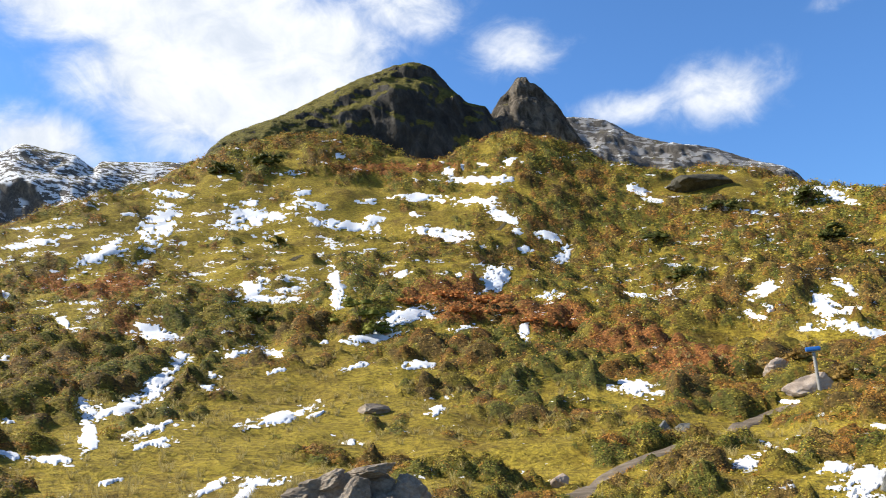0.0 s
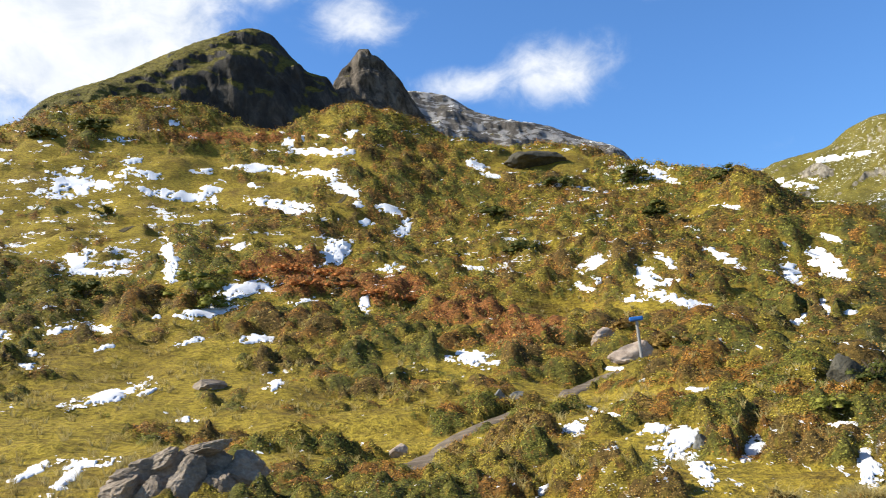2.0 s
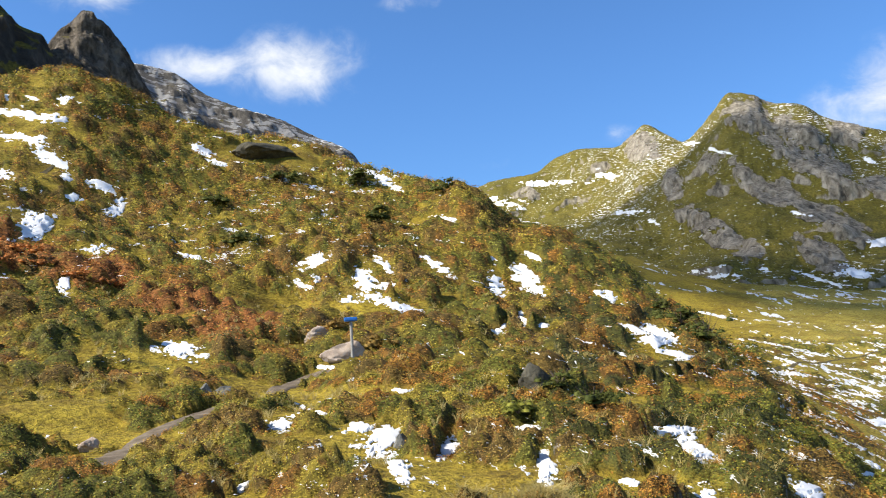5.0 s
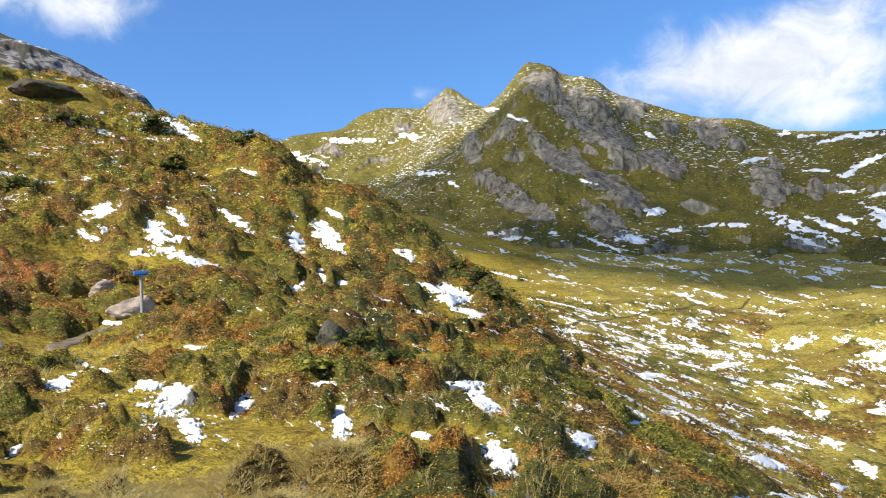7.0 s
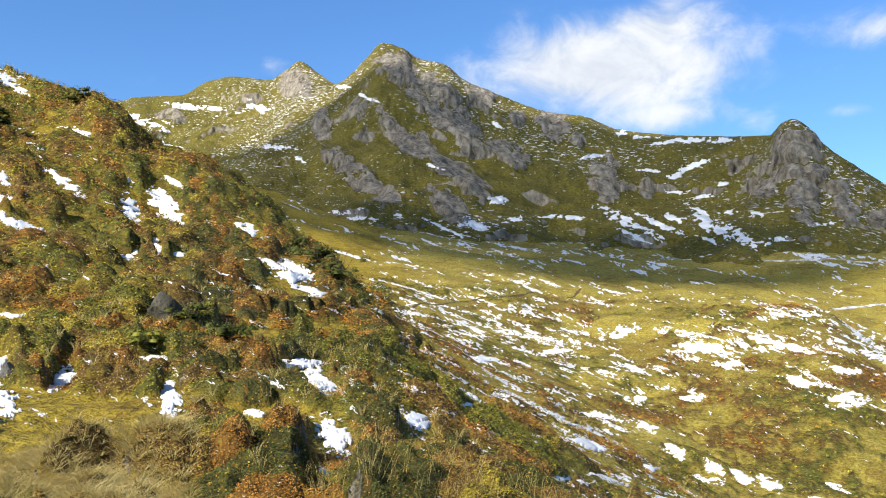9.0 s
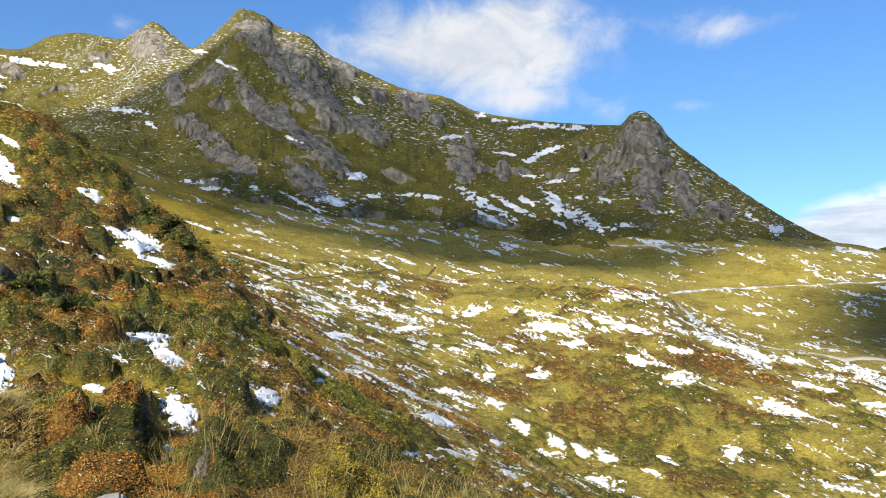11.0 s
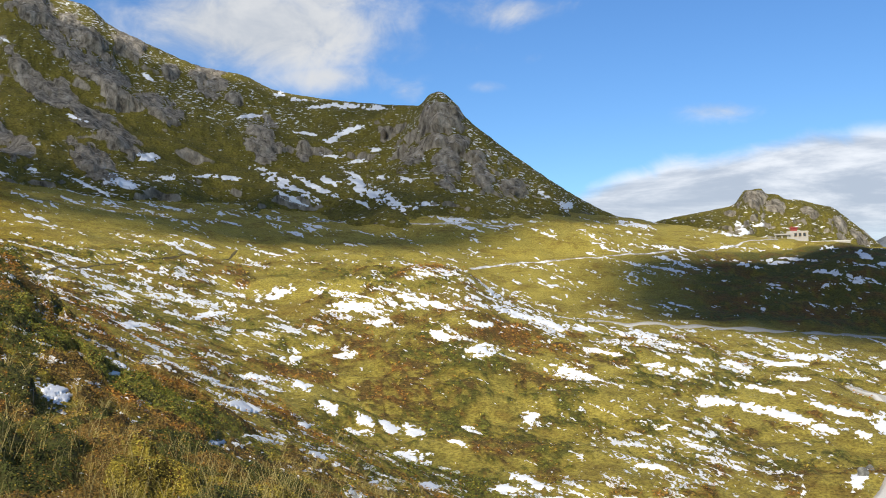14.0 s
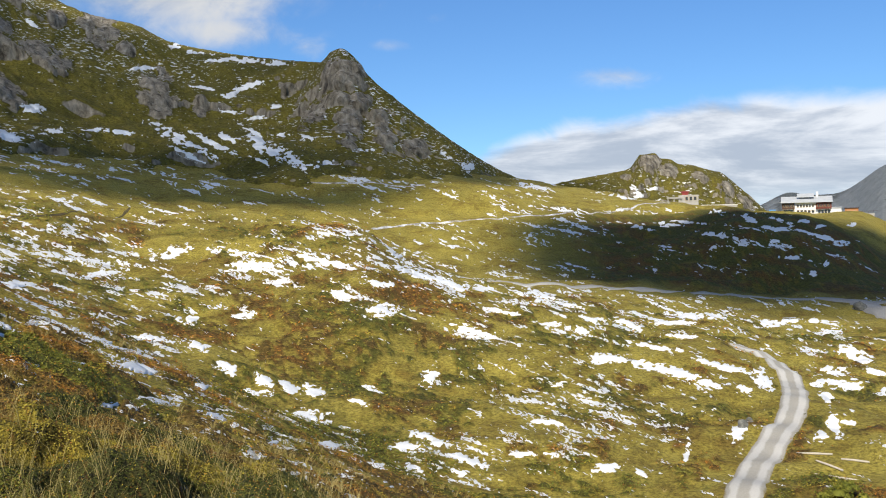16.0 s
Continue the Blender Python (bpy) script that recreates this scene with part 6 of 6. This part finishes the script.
LEAVES = [LEAF_GREEN, LEAF_OLIVE, LEAF_RUST, LEAF_BROWN, LEAF_RED, LEAF_DARK]
hill = [foliage(460000, -33, 49, 34, 132, 0.85, 0.0018)]
heath = [foliage(540000, -31, 60, 10.5, 34, 1.0, 0.0017), foliage(420000, 22, 112, 4.6, 10.5, 1.0, 0.0018, 0.02)]
slope = [foliage(230000, 46, 112, 10.5, 66, 1.2, 0.0019), foliage(60000, 46, 112, 60, 150, 0.8, 0.0022)]
for name, group, label in (("hillside_heath", hill, "autumn heath of dwarf shrubs over the hillside"), ("foreground_heath", heath, "bilberry and alpenrose heath in autumn colours"), ("valley_heath", slope, "brown-green heath on the valley slope")):
    ob = new(name, leaf_sheet(name, group, LEAVES))
    tagged(ob, label, "heath", kind="stuff")

x, y = scatter(4200, -33, 112, 6, 60, 1.1)
ok = (fbm(x / 5, y / 5, 0 * x, 3, 141) + 0.8 * bare_meadow(x, y, level(x, y)) - 0.25 * np.clip((np.degrees(np.arctan2(x, y)) - 46) / 4, 0, 1) > 0.12) & ~on_way(x, y, 0.05)
ok &= (rng.random(len(x)) > 0.65) | (np.hypot(x, y) > 11) | (np.degrees(np.arctan2(x, y)) < 44)
x, y = x[ok], y[ok]
r = np.hypot(x, y)
ob = new("dry_grass", blades("dry_grass", x, y, 16, np.clip(0.10 + 0.008 * r, 0.12, 0.3), np.clip(0.0004 * r, 0.002, 0.02), STRAW))
tagged(ob, "tufts of dry yellow mountain grass", "grass", kind="stuff")
x, y = scatter(5200, 14, 37, 6.6, 12, 1.0)
ob = new("straw_patch", blades("straw_patch", x, y, 14, rng.uniform(0.06, 0.16, len(x)), np.full(len(x), 0.004), STRAW, 3.0))
tagged(ob, "patch of bleached flattened grass beside the trail", "grass", kind="stuff")
x, y = scatter(420, 44, 84, 4.6, 9.5, 1.0)
ob = new("tall_grass", blades("tall_grass", x, y, 7, rng.uniform(0.15, 0.42, len(x)), np.full(len(x), 0.0016), STRAW))
tagged(ob, "tall bleached grass stalks at the edge of the bench", "grass", kind="stuff")


# ---- single bushes ----
def bush(a, e, w, h, mat, label, seed):
    """A dense low bush: forked stems and a crown of small leaves."""
    p = ground_place(a, e - h * 0.35)
    if p is None:
        return
    k = (p - EYE).length * math.pi / 180
    R, H = w * k / 2, h * k
    rnd = random.Random(seed)
    ob = new("bush")
    ob.location = (p.x, p.y, p.z - 0.05)
    tagged(ob, label, "bush")
    bm = bmesh.new()
    for s in range(7):
        t = rnd.uniform(0, 6.28)
        q = rnd.uniform(0.3, 0.8)
        tube(bm, [(0, 0, 0), (math.cos(t) * R * q * 0.5, math.sin(t) * R * q * 0.5, H * 0.4), (math.cos(t) * R * q, math.sin(t) * R * q, H * 0.75)], [0.03, 0.02, 0.008], 5)
    part("woody_base", bm, BARK, ob)
    m = 16
    c = np.array([[rnd.gauss(0, 0.42) * R, rnd.gauss(0, 0.42) * R, rnd.uniform(0.05, 0.5) * H] for _ in range(m)])
    size = np.full(m, max(0.02, 0.0019 * (p - EYE).length))
    rad = np.full(m, 0.0) + np.array([rnd.uniform(0.28, 0.5) for _ in range(m)]) * min(R, H * 1.2)
    counts = np.clip(2.4 * (rad / size) ** 2, 20, 260).astype(int)
    part("foliage", leaf_cloud("foliage", c, rad, counts, size, np.zeros(m, int), [mat], 0.9, core=0.66), None, ob)


DARK_BUSH = "dark green alder bush on the grassy slope"
BUSHES = [(-11.1, 19.0, 1.9, 1.3), (-14.2, 18.3, 1.9, 1.0), (-10.3, 13.8, 1.0, 0.8), (-11.5, 9.0, 2.3, 1.4), (18.8, 14.8, 2.0, 1.5), (23.9, 14.6, 2.5, 1.5), (25.1, 12.3, 2.2, 1.4), (14.6, 13.2, 2.0, 1.3), (29.6, 13.9, 2.8, 0.8), (16.2, 10.8, 2.2, 1.1), (45.9, 4.0, 3.0, 2.3), (44.4, 4.9, 2.6, 1.5), (43.4, 5.6, 1.8, 1.0)]
for i, (a, e, w, h) in enumerate(BUSHES):
    bush(a, e, w, h, LEAF_DARK, DARK_BUSH, i)
bush(-5.0, 9.5, 3.0, 2.6, LEAF_GREEN, "tall light green willow bush beside red heath", 31)
bush(-4.2, 8.2, 2.4, 1.6, LEAF_GREEN, "light green willow bush below red heath", 37)
bush(36.6, 1.3, 2.2, 1.6, LEAF_DARK, "dark green bush beside the lichen boulder", 32)
bush(38.7, 0.1, 3.6, 1.6, LEAF_DARK, "broad dark bush in the shade below the trail", 33)
bush(33.8, -0.4, 2.4, 1.2, LEAF_GREEN, "olive green bush in front of the boulder", 34)
bush(105.5, -14.6, 3.3, 1.4, LEAF_GREEN, "dwarf pine bush beside the road bend", 35)
bush(24.9, 4.0, 2.6, 1.4, LEAF_BROWN, "rust-brown heath cushion over the boulders", 36)
bush(22.2, 5.2, 2.2, 1.0, LEAF_BROWN, "brown heath cushion over the boulders", 38)
for i, (a, e, w, h) in enumerate([(1.0, 10.1, 2.6, 0.7), (3.2, 9.7, 2.4, 0.7), (-1.6, 9.8, 2.2, 0.7), (1.8, 9.2, 2.4, 0.7), (4.4, 9.0, 2.0, 0.6), (6.6, 8.4, 2.2, 0.6), (8.3, 7.9, 2.2, 0.6)]):
    bush(a, e, w, h, LEAF_RED, "red autumn bilberry cushion on the slope", 50 + i)


# ---- mountain inn on the pass ----
def at_pass(a, e, r):
    """A local frame on the pass: x to the right, y away, z up."""
    p = EYE + bearing(a, e) * (r / math.cos(radians(e)))
    return pose(p.x, p.y, p.z, 0, 0, -a)


def windows(parent, x0, x1, z0, z1, count, y, gap=0.35):
    """A row of framed windows on a front at depth y."""
    w = (x1 - x0) / count
    for i in range(count):
        a, b = x0 + w * i + w * gap / 2, x0 + w * (i + 1) - w * gap / 2
        bm = box(bmesh.new(), a, y - 0.12, z0, b, y + 0.05, z1, 0.03)
        win = part("window", bm, FRAMEWOOD, parent)
        bm = box(bmesh.new(), a + 0.14, y - 0.15, z0 + 0.14, b - 0.14, y - 0.118, z1 - 0.14)
        part("pane", bm, PANE, win)


def gable_roof(bm, x0, x1, y0, y1, z0, z1, thick=0.3):
    """A low pitched roof with its ridge along x."""
    ym = (y0 + y1) / 2
    rows = []
    for x in (x0, x1):
        rows.append([bm.verts.new(c) for c in ((x, y0, z0), (x, ym, z1), (x, y1, z0), (x, y1, z0 - thick), (x, ym, z1 - thick), (x, y0, z0 - thick))])
    a, b = rows
    for i in range(6):
        j = (i + 1) % 6
        bm.faces.new((a[i], a[j], b[j], b[i]))
    bm.faces.new(a[::-1]), bm.faces.new(b)
    bmesh.ops.recalc_face_normals(bm, faces=bm.faces[:])
    return bm


inn = new("mountain_inn")
inn.matrix_world = at_pass(103.7, 1.62, 468) @ Matrix.Scale(0.82, 4, (1, 0, 0))
tagged(inn, "long white and dark wood mountain inn with a grey metal roof", "inn")
part("wall", box(bmesh.new(), -13.8, 0, -3.0, 13.4, 11, 5.6, 0.05), PLASTER, inn, "white rendered wall")
part("cladding", box(bmesh.new(), -14.0, -0.4, 2.7, -6.8, 8, 5.5, 0.05), DARKWOOD, inn, "dark brown timber upper storey")
part("cladding", box(bmesh.new(), 5.0, -0.4, 2.5, 13.6, 8, 5.5, 0.05), REDWOOD, inn, "red-brown timber upper storey")
part("balcony", box(bmesh.new(), 5.0, -1.6, 2.2, 13.6, -0.4, 2.5, 0.04), DARKWOOD, inn)
part("balcony", box(bmesh.new(), -14.0, -1.4, 2.4, -6.8, -0.4, 2.7, 0.04), DARKWOOD, inn)
part("roof", gable_roof(bmesh.new(), -14.6, 14.2, -2.0, 13.0, 5.9, 9.0), METALROOF, inn, "grey sheet metal roof")
part("dormer", gable_roof(bmesh.new(), -5.5, 4.0, 1.0, 9.0, 8.6, 10.4), METALROOF, inn)
part("chimney", box(bmesh.new(), 5.2, 5.0, 8.0, 6.4, 6.2, 11.2, 0.05), PLASTER, inn)
windows(inn, -13.2, -7.4, 3.4, 4.9, 4, -0.4)
windows(inn, -5.8, 4.2, 3.3, 4.7, 6, 0.0)
windows(inn, -6.0, 4.4, 0.5, 2.0, 5, 0.0, 0.25)
windows(inn, 5.6, 13.0, 3.3, 4.8, 5, -0.4)
windows(inn, 6.0, 13.0, 0.2, 2.0, 4, 0.0, 0.15)
part("entrance", box(bmesh.new(), -12.8, -0.15, -0.4, -8.0, 0.1, 2.1, 0.05), PANE, inn, "dark glazed ground floor opening")
part("annex", box(bmesh.new(), 13.4, 1.0, -3.0, 19.0, 7.0, 2.8, 0.05), PLASTER, inn, "low white side building")
part("annex_roof", box(bmesh.new(), 13.2, 0.4, 2.8, 19.4, 7.6, 3.2, 0.05), METALROOF, inn)

terrace = new("terrace")
terrace.matrix_world = at_pass(104.4, 1.58, 462)
tagged(terrace, "gravel terrace and retaining wall before the inn", "terrace")
part("wall", box(bmesh.new(), -20, 0, -3.5, 24, 12, 0.0, 0.1), CONCRETE, terrace)
for x in np.arange(8, 26, 2.2):
    part("railing_post", tube(bmesh.new(), [(x, 0.1, 0), (x, 0.1, 1.1)], [0.05, 0.05], 6), DARKWOOD, terrace)
part("railing", box(bmesh.new(), 8, 0.05, 1.0, 25.6, 0.15, 1.14), DARKWOOD, terrace)

kiosk = new("wooden_kiosk")
kiosk.matrix_world = at_pass(106.15, 1.62, 466)
tagged(kiosk, "orange-brown wooden kiosk on the inn's terrace", "kiosk")
part("body", box(bmesh.new(), -2.9, 0, -0.5, 2.9, 3, 2.3, 0.05), ORANGEWOOD, kiosk)
part("roof", box(bmesh.new(), -3.3, -0.5, 2.3, 3.3, 3.5, 2.55, 0.04), DARKWOOD, kiosk)
part("counter", box(bmesh.new(), -2.4, -0.35, 0.9, 2.4, 0.0, 1.05, 0.02), PALEWOOD, kiosk)

board = new("info_board")
board.matrix_world = at_pass(101.75, 1.68, 460)
tagged(board, "blue information board beside the inn's terrace", "sign")
part("panel", box(bmesh.new(), -1.6, 0, 0.3, 1.6, 0.2, 2.0, 0.03), BLUEPANEL, board)
for x in (-1.4, 1.4):
    part("leg", tube(bmesh.new(), [(x, 0.1, -2.5), (x, 0.1, 0.4)], [0.08, 0.08], 6), CONCRETE, board)

# lift station below the knoll
lift = new("lift_station")
lift.matrix_world = at_pass(96.55, 2.55, 430) @ Matrix.Scale(1.05, 4)
tagged(lift, "small concrete lift station with a red machine on its roof", "lift station")
part("body", box(bmesh.new(), -2.5, 0, -3, 6.2, 6, 3.1, 0.05), CONCRETE, lift)
part("roof_slab", box(bmesh.new(), -7.6, -1.2, 1.5, -1.0, 5, 2.1, 0.05), CONCRETE, lift)
for x in (-7.0, -4.4, -2.0):
    part("pillar", box(bmesh.new(), x - 0.25, -0.8, -3, x + 0.25, -0.3, 1.5, 0.03), CONCRETE, lift)
part("machine_house", box(bmesh.new(), -1.0, 1, 3.1, 1.8, 4, 4.3, 0.08), REDPAINT, lift, "red machine housing")
part("mast", tube(bmesh.new(), [(-0.4, 2.5, 3.1), (-0.4, 2.5, 5.6)], [0.14, 0.1], 8), REDPAINT, lift)
part("roof_cover", gable_roof(bmesh.new(), -1.4, 2.2, 0.6, 4.4, 4.35, 4.9, 0.12), REDPAINT, lift)
windows(lift, 0.2, 5.6, 0.6, 2.3, 3, 0.0, 0.3)

wall = new("retaining_wall")
wall.matrix_world = at_pass(98.1, 2.1, 440)
tagged(wall, "long pale retaining wall along the pass road", "wall")
part("wall", box(bmesh.new(), -11.5, 0, -3.5, 12.5, 1.2, 1.5, 0.08), CONCRETE, wall)
part("coping", box(bmesh.new(), -11.7, -0.15, 1.5, 12.7, 1.35, 1.75, 0.05), PLASTER, wall)


# ---- clouds that shade parts of the valley ----
def cloud(bear, dist, up, wide, deep, seed, mat):
    """A flat cumulus high in the sky between a place and the sun."""
    p = Vector((math.sin(radians(bear)) * dist, math.cos(radians(bear)) * dist, up)) + bearing(SUN_AZ, SUN_EL) * 2600
    bm = bmesh.new()
    bmesh.ops.create_icosphere(bm, subdivisions=5, radius=1.0)
    co = np.array([q.co[:] for q in bm.verts])
    puff = 1 + 0.30 * fbm(co[:, 0] * 1.6, co[:, 1] * 1.6, co[:, 2] * 1.6 + seed, 4, seed)
    for q, k in zip(bm.verts, puff):
        q.co = Vector((q.co.x * wide * k, q.co.y * deep * k, q.co.z * 14 * k))
    ob = part("cloud", bm, mat)
    ob.matrix_world = Matrix.Translation(p) @ pose(0, 0, 0, 0, 0, -bear)
    return tagged(ob, "white cumulus cloud high over the valley", "cloud")


cloud(112.5, 262, 0, 98, 105, 1, CLOUDHALF)
cloud(54, 430, 70, 235, 215, 2, CLOUDTHIN)
cloud(60, 348, 30, 75, 34, 3, CLOUDTHIN)
